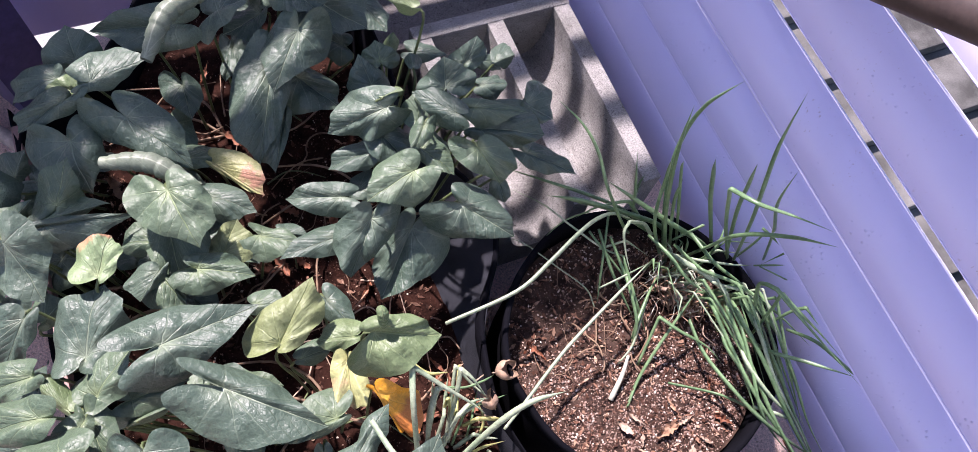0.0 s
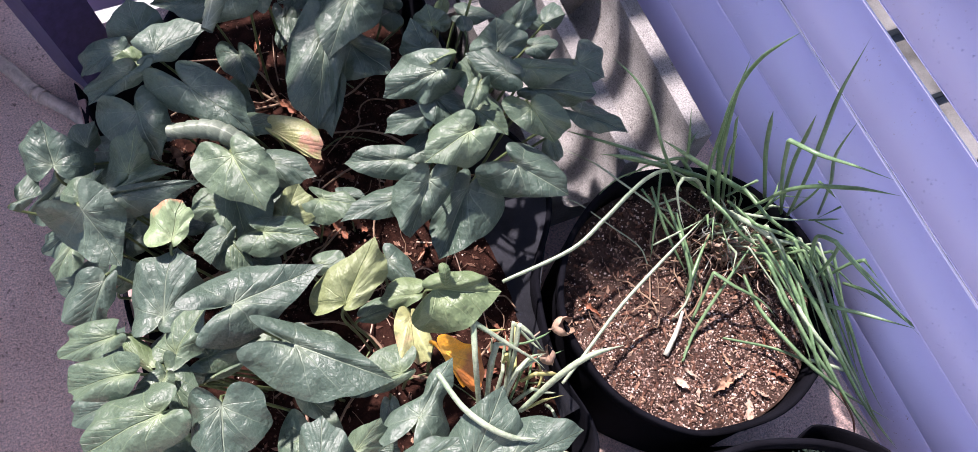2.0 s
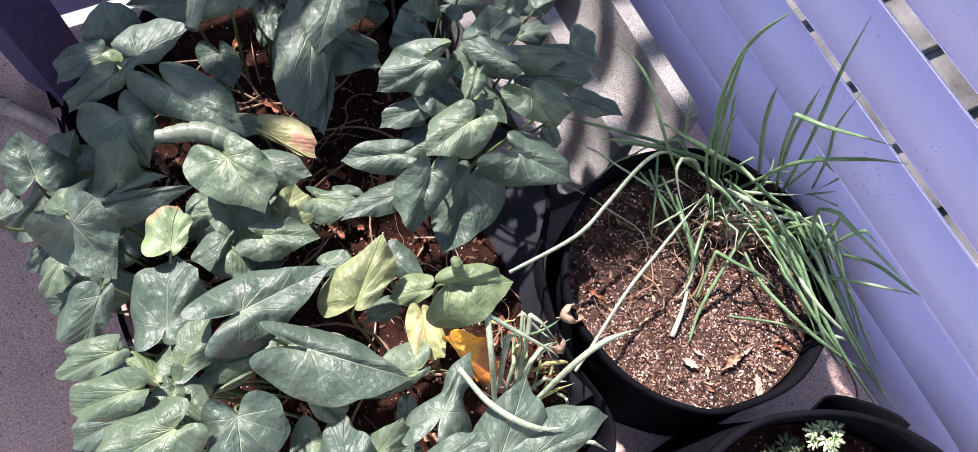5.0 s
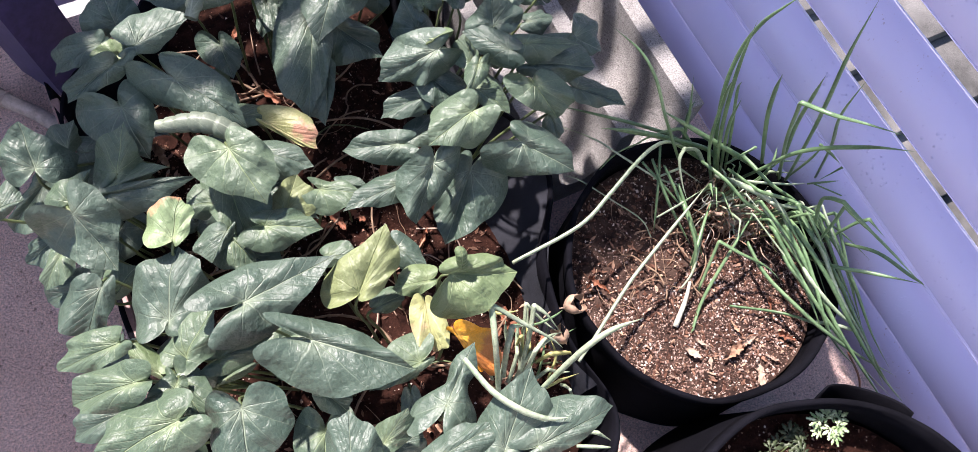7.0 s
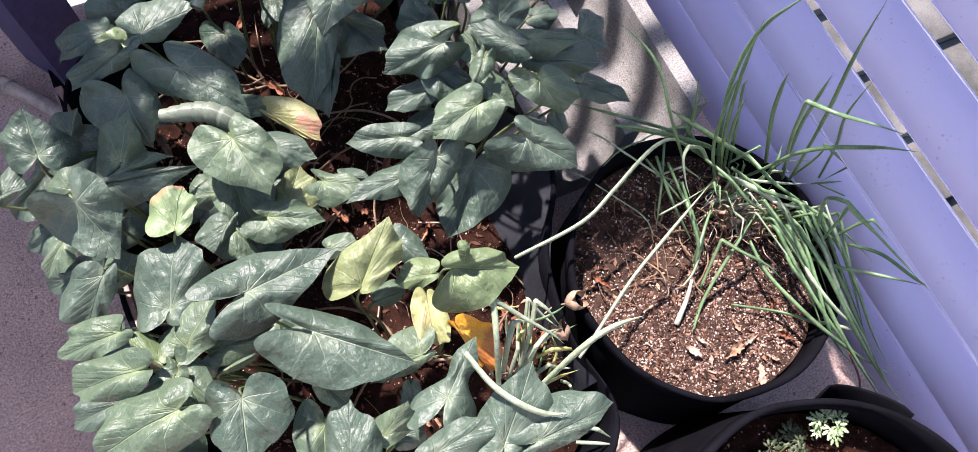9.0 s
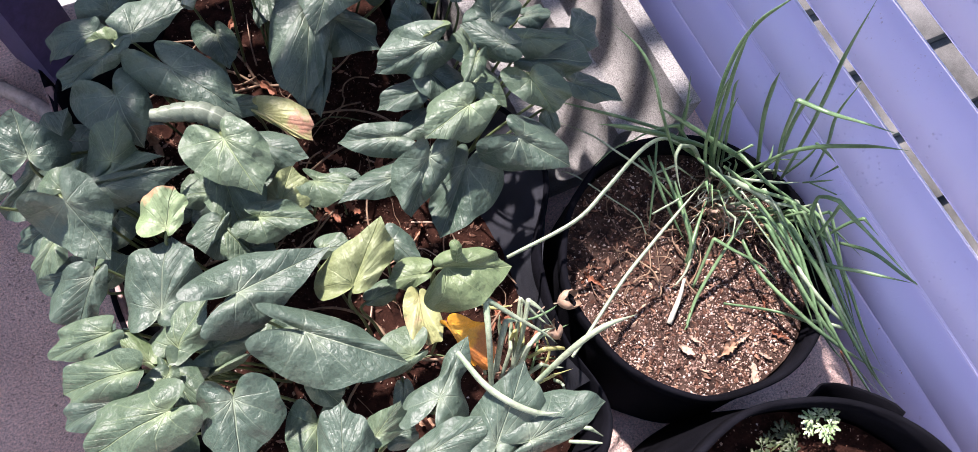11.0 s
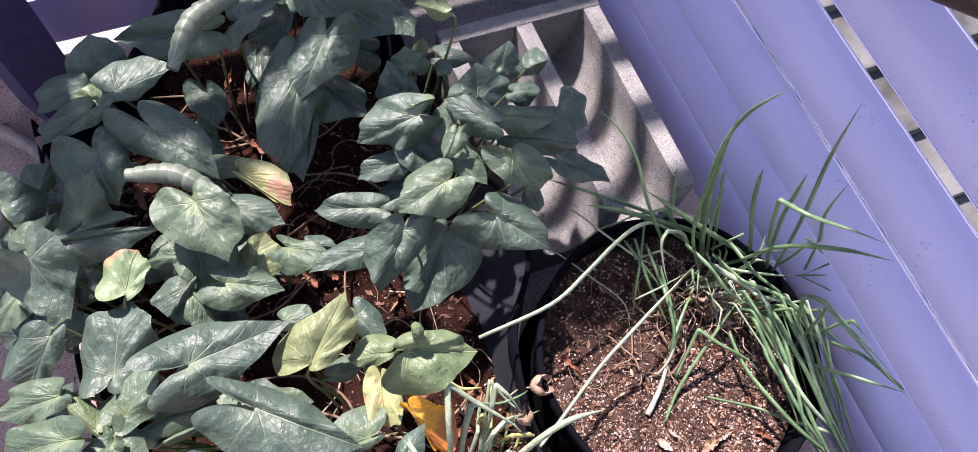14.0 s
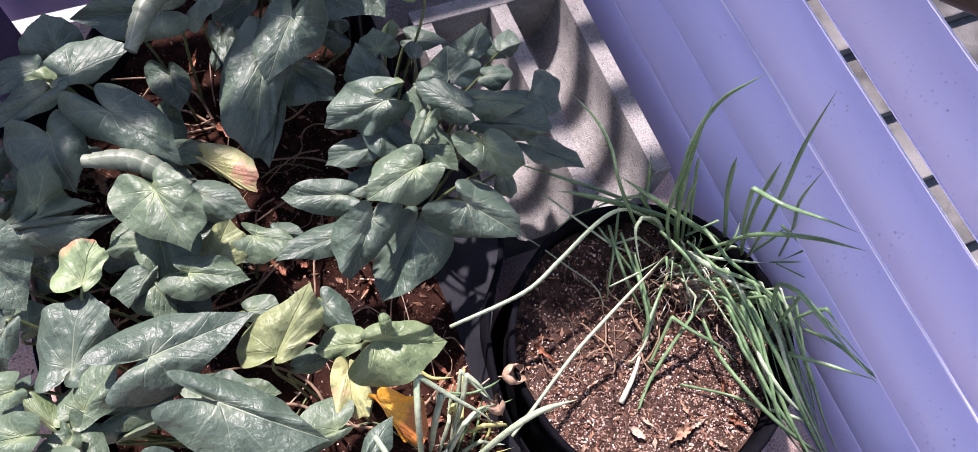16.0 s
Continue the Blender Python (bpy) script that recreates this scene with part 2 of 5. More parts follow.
def blistered_paint(name, low, high, rough):
    """Smooth paint with faint clouding, small blisters and drops."""
    m, n, l, b = material(name, rough, 0.0, 0.5)
    broad = noise_node(n, l, 2.5, 3.0)
    fine = noise_node(n, l, 60.0, 3.0)
    c = ramp(n, l, broad.outputs["Fac"], [(0.3, low), (0.7, high)])
    flecks = noise_node(n, l, 210.0, 2.0)
    dirt = calc(n, l, "MULTIPLY", calc(n, l, "MULTIPLY", calc(n, l, "SUBTRACT", flecks.outputs["Fac"], 0.66), 14.0, clamp=True), calc(n, l, "MULTIPLY", calc(n, l, "SUBTRACT", noise_node(n, l, 4.0, 3.0).outputs["Fac"], 0.48), 6.0, clamp=True))
    l.new(mix(n, l, calc(n, l, "MULTIPLY", dirt, 0.7), c.outputs["Color"], (0.22, 0.14, 0.12)), b.inputs["Base Color"])
    drops = n.new("ShaderNodeTexVoronoi")
    drops.inputs["Scale"].default_value = 130.0
    l.new(n.new("ShaderNodeTexCoord").outputs["Object"], drops.inputs["Vector"])
    size = calc(n, l, "SUBTRACT", calc(n, l, "MULTIPLY", noise_node(n, l, 13.0, 3.0).outputs["Fac"], 0.75), 0.24)
    drop = calc(n, l, "MULTIPLY", calc(n, l, "SUBTRACT", size, drops.outputs["Distance"]), 5.0, clamp=True)
    bump(n, l, b, calc(n, l, "ADD", drop, calc(n, l, "MULTIPLY", fine.outputs["Fac"], 0.12)), 0.75, 0.0014)
    return m


PAINT = blistered_paint("violet_blue_paint", (0.46, 0.44, 0.67), (0.51, 0.485, 0.72), 0.24)
# pale paint standing in for the line of light along the slat seams
SEAM_GLOW = blistered_paint("seam_highlight_paint", (0.60, 0.58, 0.74), (0.68, 0.66, 0.80), 0.25)
# the far fence's violet, lightened for the skylight on its boards
SKYLIT_BOARDPAINT = blistered_paint("skylit_board_paint", (0.30, 0.265, 0.47), (0.36, 0.32, 0.54), 0.35)
DARKPAINT = rough_surface("dark_violet_paint", [(0.3, (0.035, 0.030, 0.085)), (0.7, (0.055, 0.045, 0.12))], 4, 0.4, 60, 0.15, 0.001)
TERRACOTTA = rough_surface("terracotta_plastic", [(0.3, (0.17, 0.095, 0.085)), (0.7, (0.24, 0.14, 0.125))], 9, 0.5, 120, 0.3, 0.001)
HOSE = rough_surface("beige_hose", [(0.3, (0.27, 0.215, 0.19)), (0.7, (0.34, 0.275, 0.24))], 15, 0.5, 90, 0.1, 0.001)
BRONZE = rough_surface("brown_rail_paint", [(0.3, (0.036, 0.024, 0.022)), (0.7, (0.055, 0.038, 0.034))], 10, 0.45, 90, 0.1, 0.001)


def grain_material(name, stops):
    m, n, l, b = material(name, 0.9, 0.0, 0.2)
    geo = n.new("ShaderNodeNewGeometry")
    l.new(ramp(n, l, geo.outputs["Random Per Island"], stops).outputs["Color"], b.inputs["Base Color"])
    return m


GRAIN = grain_material("soil_grains", [(0.0, (0.035, 0.015, 0.010)), (0.38, (0.10, 0.055, 0.042)), (0.62, (0.21, 0.130, 0.103)), (0.84, (0.35, 0.25, 0.21)), (0.97, (0.54, 0.46, 0.41))])


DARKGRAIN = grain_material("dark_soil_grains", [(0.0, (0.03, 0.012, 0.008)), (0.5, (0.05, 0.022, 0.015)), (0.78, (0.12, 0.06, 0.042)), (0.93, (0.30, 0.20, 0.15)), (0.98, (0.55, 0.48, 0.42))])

CHIP = grain_material("bark_chips", [(0.0, (0.025, 0.011, 0.008)), (0.45, (0.09, 0.042, 0.028)), (0.8, (0.20, 0.11, 0.075)), (0.97, (0.36, 0.24, 0.17))])


# ---- building blocks ----
def finish(ob, mat, parent=None, smooth=True):
    ob.data.materials.append(mat)
    if smooth:
        for p in ob.data.polygons:
            p.use_smooth = True
    if parent:
        ob.parent = parent
    return ob


def mesh_of(name, verts, faces, mat, parent=None, smooth=True):
    me = bpy.data.meshes.new(name)
    me.from_pydata([tuple(v) for v in verts], [], faces)
    me.update()
    return finish(new(name, me), mat, parent, smooth)


def part(name, bm, mat, parent=None, label="", smooth=False):
    bmesh.ops.recalc_face_normals(bm, faces=bm.faces)
    me = bpy.data.meshes.new(name)
    bm.to_mesh(me)
    bm.free()
    ob = finish(new(name, me), mat, parent, smooth)
    return tagged(ob, label) if label else ob


def box_bm(x0, x1, y0, y1, z0, z1, bevel=0.0):
    bm = bmesh.new()
    bmesh.ops.create_cube(bm, size=1, matrix=Matrix.Translation(((x0 + x1) / 2, (y0 + y1) / 2, (z0 + z1) / 2)) @ Matrix.Diagonal((x1 - x0, y1 - y0, z1 - z0, 1)))
    if bevel:
        bmesh.ops.bevel(bm, geom=bm.edges[:], offset=bevel, segments=2, affect="EDGES", profile=0.6)
    return bm


def smooth_path(points, steps=6):
    """A smooth curve through the points."""
    p = [Vector(q) for q in points]
    p = [p[0] * 2 - p[1], *p, p[-1] * 2 - p[-2]]
    out = []
    for i in range(1, len(p) - 2):
        a, b, c, d = p[i - 1:i + 3]
        for s in range(steps):
            t = s / steps
            out.append(0.5 * (2 * b + (c - a) * t + (2 * a - 5 * b + 4 * c - d) * t * t + (3 * b - a - 3 * c + d) * t ** 3))
    return out + [p[-2]]


def tube_data(path, radius, sides=7, flat=1.0):
    """Verts and faces of a closed tube; radius(t) from 0 to 1 along it."""
    verts, faces = [], []
    side = Vector((0.3, 0.2, 1)).normalized()
    for i, c in enumerate(path):
        ahead = (path[min(i + 1, len(path) - 1)] - path[max(i - 1, 0)]).normalized()
        u = (side - ahead * side.dot(ahead)).normalized()
        v = ahead.cross(u)
        side = u
        r = radius(i / (len(path) - 1))
        for k in range(sides):
            a = 2 * math.pi * k / sides
            verts.append(c + u * (r * math.cos(a)) + v * (r * flat * math.sin(a)))
    n = len(path)
    for i in range(n - 1):
        for k in range(sides):
            j = (k + 1) % sides
            faces.append((i * sides + k, i * sides + j, (i + 1) * sides + j, (i + 1) * sides + k))
    faces.append(tuple(reversed(range(sides))))
    faces.append(tuple(range((n - 1) * sides, n * sides)))
    return verts, faces


def tube(name, path, radius, mat, parent=None, sides=7, flat=1.0):
    return mesh_of(name, *tube_data(path, radius, sides, flat), mat, parent)


def extrude_profile(name, profile, start, along, mat, parent=None, smooth=True, sharp=()):
    """A closed profile of points swept in a straight line."""
    n = len(profile)
    verts = [Vector(start) + Vector(q) for q in profile] + [Vector(start) + Vector(q) + Vector(along) for q in profile]
    faces = [(i, (i + 1) % n, n + (i + 1) % n, n + i) for i in range(n)] + [tuple(reversed(range(n))), tuple(range(n, 2 * n))]
    ob = mesh_of(name, verts, faces, mat, parent, smooth)
    for e in ob.data.edges:
        a, b = sorted(e.vertices)
        if b - a == n and a in sharp:
            e.use_edge_sharp = True
    ob.data.polygons[-1].use_smooth = ob.data.polygons[-2].use_smooth = False
    return ob


def empty(name, place, label, category, group=""):
    return tagged(new(name), label, category, group)


# ---- the balcony ----
tagged(part("floor", box_bm(-1.5, 0.80, -1.6, 1.128, -0.12, 0.0), FLOOR), "rough pink-grey concrete balcony floor", "floor", kind="structure")
tagged(part("floor_corner", box_bm(-1.5, -0.425, 1.128, 1.29, -0.12, 0.0), FLOOR), "rough pink-grey concrete floor behind the post", "floor", kind="structure")
tagged(part("wall_west", box_bm(-1.62, -1.5, -1.7, 1.29, -0.12, 0.25), PLASTER), "plain pale plaster wall", "wall", kind="structure")
# unseen wall, whitened so it bounces sun back over floor and fence
tagged(part("wall_south", box_bm(-1.5, 0.9, -1.72, -1.6, -0.12, 2.6), BOUNCE_WHITE), "unseen plain wall behind the camera, whitened to bounce light in", "wall", kind="structure")
tagged(part("ground", box_bm(-400, 400, -400, 400, -7.7, -7.4), PAVING), "pale sunlit concrete ground below the balcony", "ground", kind="structure")

# louvred fence beside the bags; it leans in a little as it rises
SLAT = [(-0.045, -0.0645), (-0.0445, -0.058), (-0.043, -0.050), (-0.040, -0.041), (-0.0355, -0.031), (-0.0295, -0.0215), (-0.022, -0.013), (-0.0135, -0.006), (-0.006, -0.002), (0.0, 0.0)]
fence = empty("louvre_fence", (0, 0, 0), "violet-blue painted metal louvre fence with overlapping slats", "fence")
for k in range(6):
    tx, tz = 0.741 - 0.025 * k, 0.114 + 0.1547 * k
    ring = [(x, 0, z) for x, z in SLAT] + [(x + 0.0012, 0, z - 0.0022) for x, z in reversed(SLAT)]
    slat = extrude_profile("slat", ring, (tx, -1.55, tz), (0, 2.6, 0), PAINT, fence, True, (0, len(SLAT) - 1, len(SLAT), 2 * len(SLAT) - 1))
    # upper slats carry a pale bead on top, a painted highlight
    for ex, ez, er, paint in ((-0.0452, -0.0645, 0.0011, PAINT), (0.0, 0.0, 0.0016, SEAM_GLOW if k > 1 else PAINT)):
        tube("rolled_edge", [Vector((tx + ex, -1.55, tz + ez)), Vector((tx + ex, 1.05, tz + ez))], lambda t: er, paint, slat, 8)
for y in (-1.4, 1.02):
    extrude_profile("post", [(0.757, 0, -0.1), (0.80, 0, -0.1), (0.648, 0, 0.90), (0.622, 0, 0.90)], (0, y, 0), (0, 0.04, 0), PAINT, fence, False)

# boarded fence across the far end
far_fence = empty("board_fence", (0, 0, 0), "dark violet painted horizontal board fence with narrow gaps", "fence")
for k in range(8):
    # upper boards are out of view, spaced to stripe the trough with sun
    z = 0.022 + 0.148 * k if k < 4 else 0.63 + 0.205 * (k - 4)
    part("board", box_bm(-0.36 if k < 7 else 0.25, 0.575, 1.14, 1.148, z, z + (0.118 if k < 4 else 0.082), 0.003), SKYLIT_BOARDPAINT, far_fence)
    # strips added out of view to keep sun off the far leaves
    if 3 < k < 7:
        part("shade_strip", box_bm(-0.14, 0.20, 1.148, 1.154, z + 0.07, z + 0.15, 0.002), SKYLIT_BOARDPAINT, far_fence)
mesh_of("post", [(x, y, z) for z in (0.0, 1.02) for x, y in ((-0.374, 0.954), (-0.300, 1.000), (-0.355, 1.089), (-0.429, 1.043))], [(0, 1, 5, 4), (1, 2, 6, 5), (2, 3, 7, 6), (3, 0, 4, 7), (4, 5, 6, 7), (3, 2, 1, 0)], DARKPAINT, far_fence, False)

# unseen pillar added just outside both fences to shade the slats
tagged(part("shade_corner", box_bm(0.545, 1.30, 1.18, 1.22, -7.4, 1.45), PLASTER), "unseen plain pillar added to keep sun off the louvre fence", "pillar", kind="structure")

# unseen upper blocker, added to shade the higher slats
tagged(part("shade_head", box_bm(0.425, 1.30, 1.18, 1.22, 1.45, 3.2), PLASTER), "unseen plain wall added above the corner to shade the higher slats", "wall", kind="structure")
# unseen wall, its height set so no sun reaches the left floor
tagged(part("shade_north", box_bm(-1.5, -0.60, 1.29, 1.317, -0.12, 1.55), PLASTER), "unseen plain wall added to keep sun off the left floor", "wall", kind="structure")
# lower unseen piece that shades floor but lets sun onto the left leaves
tagged(part("shade_parapet", box_bm(-0.60, -0.425, 1.29, 1.314, -0.12, 1.27), PLASTER), "unseen plain parapet beside the post, added to shade the floor", "wall", kind="structure")

# unseen beam, added to cast shade on the back of the bag's soil
tagged(part("shade_beam", box_bm(0.11, 0.425, 1.18, 1.22, 1.38, 1.605), PLASTER), "unseen plain beam added to shade the back of the onion bag", "beam", kind="structure")

# handrail across the corner above the slats
rail = empty("handrail", (0.53, 0.3, 0.8), "dark brown painted round metal handrail on brackets", "handrail")
tube("bar", [Vector((0.53, 0.42 - 0.12 * i, 0.760 + 0.0690 * i)) for i in range(8)], lambda t: 0.02, BRONZE, rail, 16)
for y, z in ((0.36, 0.793), (-0.36, 1.209)):
    tube("bracket", [Vector((0.53, y, z)), Vector((0.58, y, z - 0.01)), Vector((0.655, y, z - 0.02))], lambda t: 0.007, BRONZE, rail, 8)

# stairs outside, seen through the slats
stairs = empty("outdoor_stairs", (0, 0, 0), "weathered grey concrete outdoor stairs beyond the fence", "stairs")
for i in range(13):
    y = 8.2 - 0.78 * i
    part("step", box_bm(3.6, 11.5, y - 0.78, y, -7.4, -4.1 - 0.15 * i, 0.02), STAIN, stairs)

# concrete trough block
def channel(x0, x1, top, bottom, n=14):
    out = []
    for i in range(n + 1):
        a = math.pi * i / n
        out.append(((x0 + x1) / 2 - (x1 - x0) / 2 * math.cos(a), 0, top - (top - bottom) * math.sin(a) ** 0.7))
    return out


block = empty("trough_block", (0, 0, 0), "rough grey concrete trough block with rounded channels", "concrete block")
profile = [(0.315, 0, 0.0), (0.315, 0, 0.19)] + channel(0.345, 0.456, 0.19, 0.06) + channel(0.487, 0.592, 0.19, 0.06) + [(0.624, 0, 0.19), (0.624, 0, 0.0)]
extrude_profile("channel_body", profile, (0, 0.40, 0), (0, 0.392, 0), CONCRETE, block, False)
part("end_wall", box_bm(0.313, 0.626, 0.792, 0.824, 0.0, 0.192, 0.003), CONCRETE, block)
tagged(part("concrete_block", box_bm(0.265, 0.61, 0.83, 1.02, 0.0, 0.125, 0.006), DARKCONCRETE), "plain grey concrete block lying in the shade", "concrete block")


# ---- bags ----
def rounded_outline(x0, x1, y0, y1, r, n=10):
    out = []
    for cx, cy, a0 in ((x1 - r, y1 - r, 0), (x0 + r, y1 - r, 90), (x0 + r, y0 + r, 180), (x1 - r, y0 + r, 270)):
        for i in range(n):
            a = radians(a0 + 90 * i / (n - 1))
            out.append(Vector((cx + r * math.cos(a), cy + r * math.sin(a))))
    dense = []
    for a, b in zip(out, out[1:] + out[:1]):
        k = max(1, round((b - a).length / 0.02))
        dense += [a.lerp(b, i / k) for i in range(k)]
    return dense


def felt_bag(name, outline, height, waist, label, wobble=0.004):
    """A soft bag: outer skin, rolled rim and inner skin. waist: how much narrower the foot is."""
    centre = sum(outline, Vector((0, 0))) / len(outline)
    levels = [(0.0, waist, 0.0), (height * 0.12, waist * 0.85, 0), (height * 0.5, waist * 0.45, 0), (height * 0.85, waist * 0.1, 0), (height - 0.003, 0.0, 0), (height, 0.002, 1),
              (height - 0.002, 0.0055, 1), (height * 0.85, waist * 0.1 + 0.006, 1), (height * 0.5, waist * 0.45 + 0.006, 1), (0.03, waist + 0.006, 1)]
    verts, faces, n = [], [], len(outline)
    for z, inset, inner in levels:
        for q in outline:
            out = (q - centre).normalized()
            w = wobble * noise.noise(Vector((q.x * 9, q.y * 9, z * 6)))
            p = q - out * (inset - w)
            verts.append((p.x, p.y, z + (0.006 * noise.noise(Vector((q.x * 7, q.y * 7, 3.3))) if z > height * 0.7 else 0)))
    for i in range(len(levels) - 1):
        for k in range(n):
            j = (k + 1) % n
            faces.append((i * n + k, i * n + j, (i + 1) * n + j, (i + 1) * n + k))
    faces.append(tuple(reversed(range(n))))
    thing = empty(name, (0, 0, 0), label, "grow bag")
    mesh_of("bag_body", verts, faces, FELT, thing)
    hv, hf = [], []
    for z, grow in ((height - 0.028, 0.0012), (height - 0.027, 0.003), (height - 0.002, 0.0032), (height + 0.0015, 0.001), (height + 0.0012, -0.005), (height - 0.026, -0.0085)):
        for q in outline:
            out = (q - centre).normalized()
            w = wobble * noise.noise(Vector((q.x * 9, q.y * 9, z * 6)))
            p = q + out * (grow + w)
            hv.append((p.x, p.y, z + 0.006 * noise.noise(Vector((q.x * 7, q.y * 7, 3.3)))))
    for i in range(5):
        for k in range(n):
            j = (k + 1) % n
            hf.append((i * n + k, i * n + j, (i + 1) * n + j, (i + 1) * n + k))
    mesh_of("hem", hv, hf, FELT, thing)
    return thing


def strap(thing, centre, radius, height, angle, span, sag):
    """A flat handle sewn to the rim that hangs outwards."""
    path = []
    for t in np.linspace(-1, 1, 13):
        a = radians(angle + span * t)
        r = radius + 0.004 + 0.013 * math.sqrt(max(0, 1 - t * t))
        path.append(Vector((centre[0] + r * math.cos(a), centre[1] + r * math.sin(a), height - 0.02 - sag * (1 - t * t))))
    return tube("handle", path, lambda t: 0.018, FELT, thing, 10, 0.14)


def soil_bed(outline, z, lump, label, grains, size, mat=SOIL, grit=GRAIN, chips=0, sparse=False):
    """Soil inside an outline, with loose grains joined into one part."""
    centre = sum(outline, Vector((0, 0))) / len(outline)
    rings, n = 26, len(outline)
    rng = np.random.default_rng(len(outline))

    def level(x, y):
        return z + lump * noise.noise(Vector((x * 11, y * 11, 1))) + lump * 0.5 * noise.noise(Vector((x * 40, y * 40, 5))) + lump * 0.45 * noise.noise(Vector((x * 95, y * 95, 9)))

    verts, faces = [(centre.x, centre.y, level(*centre))], []
    for r in range(1, rings + 1):
        for q in outline:
            p = centre.lerp(q, r / rings)
            verts.append((p.x, p.y, level(p.x, p.y)))
    for k in range(n):
        faces.append((0, 1 + k, 1 + (k + 1) % n))
    for r in range(rings - 1):
        for k in range(n):
            j = (k + 1) % n
            a, b = 1 + r * n, 1 + (r + 1) * n
            faces.append((a + k, b + k, b + j, a + j))
    bed = mesh_of("soil", verts, faces, mat)
    tagged(bed, label, "soil", kind="stuff")
    gv, gf = [], []
    for _ in range(grains):
        i = int(rng.integers(n))
        q = outline[i].lerp(outline[(i + 1) % n], rng.random())
        p = centre.lerp(q, math.sqrt(rng.random()) * 0.985)
        # grit lies mostly in front; thinning it behind also darkens the shaded back
        if sparse and p.y - centre.y > 0.05 * noise.noise(Vector((p.x * 14, p.y * 14, 2))) and rng.random() < 0.72:
            continue
        c = Vector((p.x, p.y, level(p.x, p.y) + size * 0.2))
        s = size * (0.35 + 1.3 * rng.random() ** 3) * (0.7 + 0.9 * abs(noise.noise(Vector((p.x * 26, p.y * 26, 8)))))
        turn = Euler(tuple(rng.random(3) * 6.3)).to_matrix()
        i = len(gv)
        for v in ((1, 0, 0), (-1, 0, 0), (0, 1, 0), (0, -1, 0), (0, 0, 0.7), (0, 0, -0.7)):
            gv.append(c + turn @ (Vector(v) * s * (0.7 + 0.5 * rng.random())))
        gf += [(i, i + 2, i + 4), (i + 2, i + 1, i + 4), (i + 1, i + 3, i + 4), (i + 3, i, i + 4), (i + 2, i, i + 5), (i + 1, i + 2, i + 5), (i + 3, i + 1, i + 5), (i, i + 3, i + 5)]
    tagged(mesh_of("soil_grains", gv, gf, grit, bed, False), kind="stuff")
    gv, gf = [], []
    for _ in range(chips):
        q = outline[int(rng.integers(n))]
        p = centre.lerp(q, math.sqrt(rng.random()) * 0.95)
        turn = Euler((rng.normal() * 0.5, rng.normal() * 0.5, rng.random() * 6.3)).to_matrix()
        a, b, h = (0.003 + 0.006 * rng.random() ** 2), (0.0012 + 0.002 * rng.random()), 0.0007
        c = Vector((p.x, p.y, level(p.x, p.y) + 0.0016))
        i = len(gv)
        for x, y, w in ((-a, -b * 0.3, -h), (0, -b, -h), (a, b * 0.2, -h), (0, b, -h), (-a, 0, h), (0, -b, h * 1.4), (a, 0, h), (0, b, h)):
            gv.append(c + turn @ Vector((x * (0.8 + 0.4 * rng.random()), y, w)))
        gf += [(i + 4, i + 5, i + 6, i + 7), (i, i + 1, i + 5, i + 4), (i + 1, i + 2, i + 6, i + 5), (i + 2, i + 3, i + 7, i + 6), (i + 3, i, i + 4, i + 7)]
    if chips:
        tagged(mesh_of("bark_chips", gv, gf, CHIP, bed, False), kind="stuff")
    return level


def reach(q):
    """The planter runs on to the fence behind the vines, but not beside the hose."""
    t = min(1.0, max(0.0, (q.x + 0.24) / 0.18))
    return Vector((q.x, q.y - (0.19 * (1 - t * t * (3 - 2 * t)) if q.y > 0.85 else 0.0)))


def slack(y):
    """How far the planter's slack side leans out, or is pushed in by the round bag beside it."""
    return 0.068 * math.exp(-((y - 0.42) / 0.13) ** 2) - 0.040 * math.exp(-((y - 0.15) / 0.15) ** 2)


PLANTER = [Vector((q.x + (slack(q.y) if q.x > 0.1 else 0.0), q.y)) for q in map(reach, rounded_outline(-0.345, 0.245, -0.06, 1.05, 0.12))]
BAG = [Vector((0.448 + 0.212 * math.cos(a), 0.152 + 0.212 * math.sin(a))) for a in np.linspace(0, 2 * math.pi, 72, endpoint=False)]
BAG_B = [Vector((0.357 + 0.244 * math.cos(a), -0.316 + 0.244 * math.sin(a))) for a in np.linspace(0, 2 * math.pi, 80, endpoint=False)]
planter = felt_bag("planter_bag", PLANTER, 0.22, 0.05, "large black felt planter bag full of sweet potato vines", 0.010)
bag = felt_bag("round_grow_bag", BAG, 0.226, -0.006, "round black felt grow bag holding green onions", 0.008)
bag_b = felt_bag("round_grow_bag", BAG_B, 0.30, -0.015, "round black felt grow bag with a small herb", 0.006)
soil_bed([reach(q) for q in rounded_outline(-0.305, 0.200, -0.03, 1.01, 0.10)], 0.135, 0.010, "dark brown potting soil under the vines", 17000, 0.0018, SHADED_WETSOIL, DARKGRAIN, 900)
soil_bed([Vector((0.448, 0.152)) + (q - Vector((0.448, 0.152))) * 0.965 for q in BAG], 0.165, 0.008, "brown potting soil mixed with pale grit and bark", 34000, 0.0022, chips=1300, sparse=True)
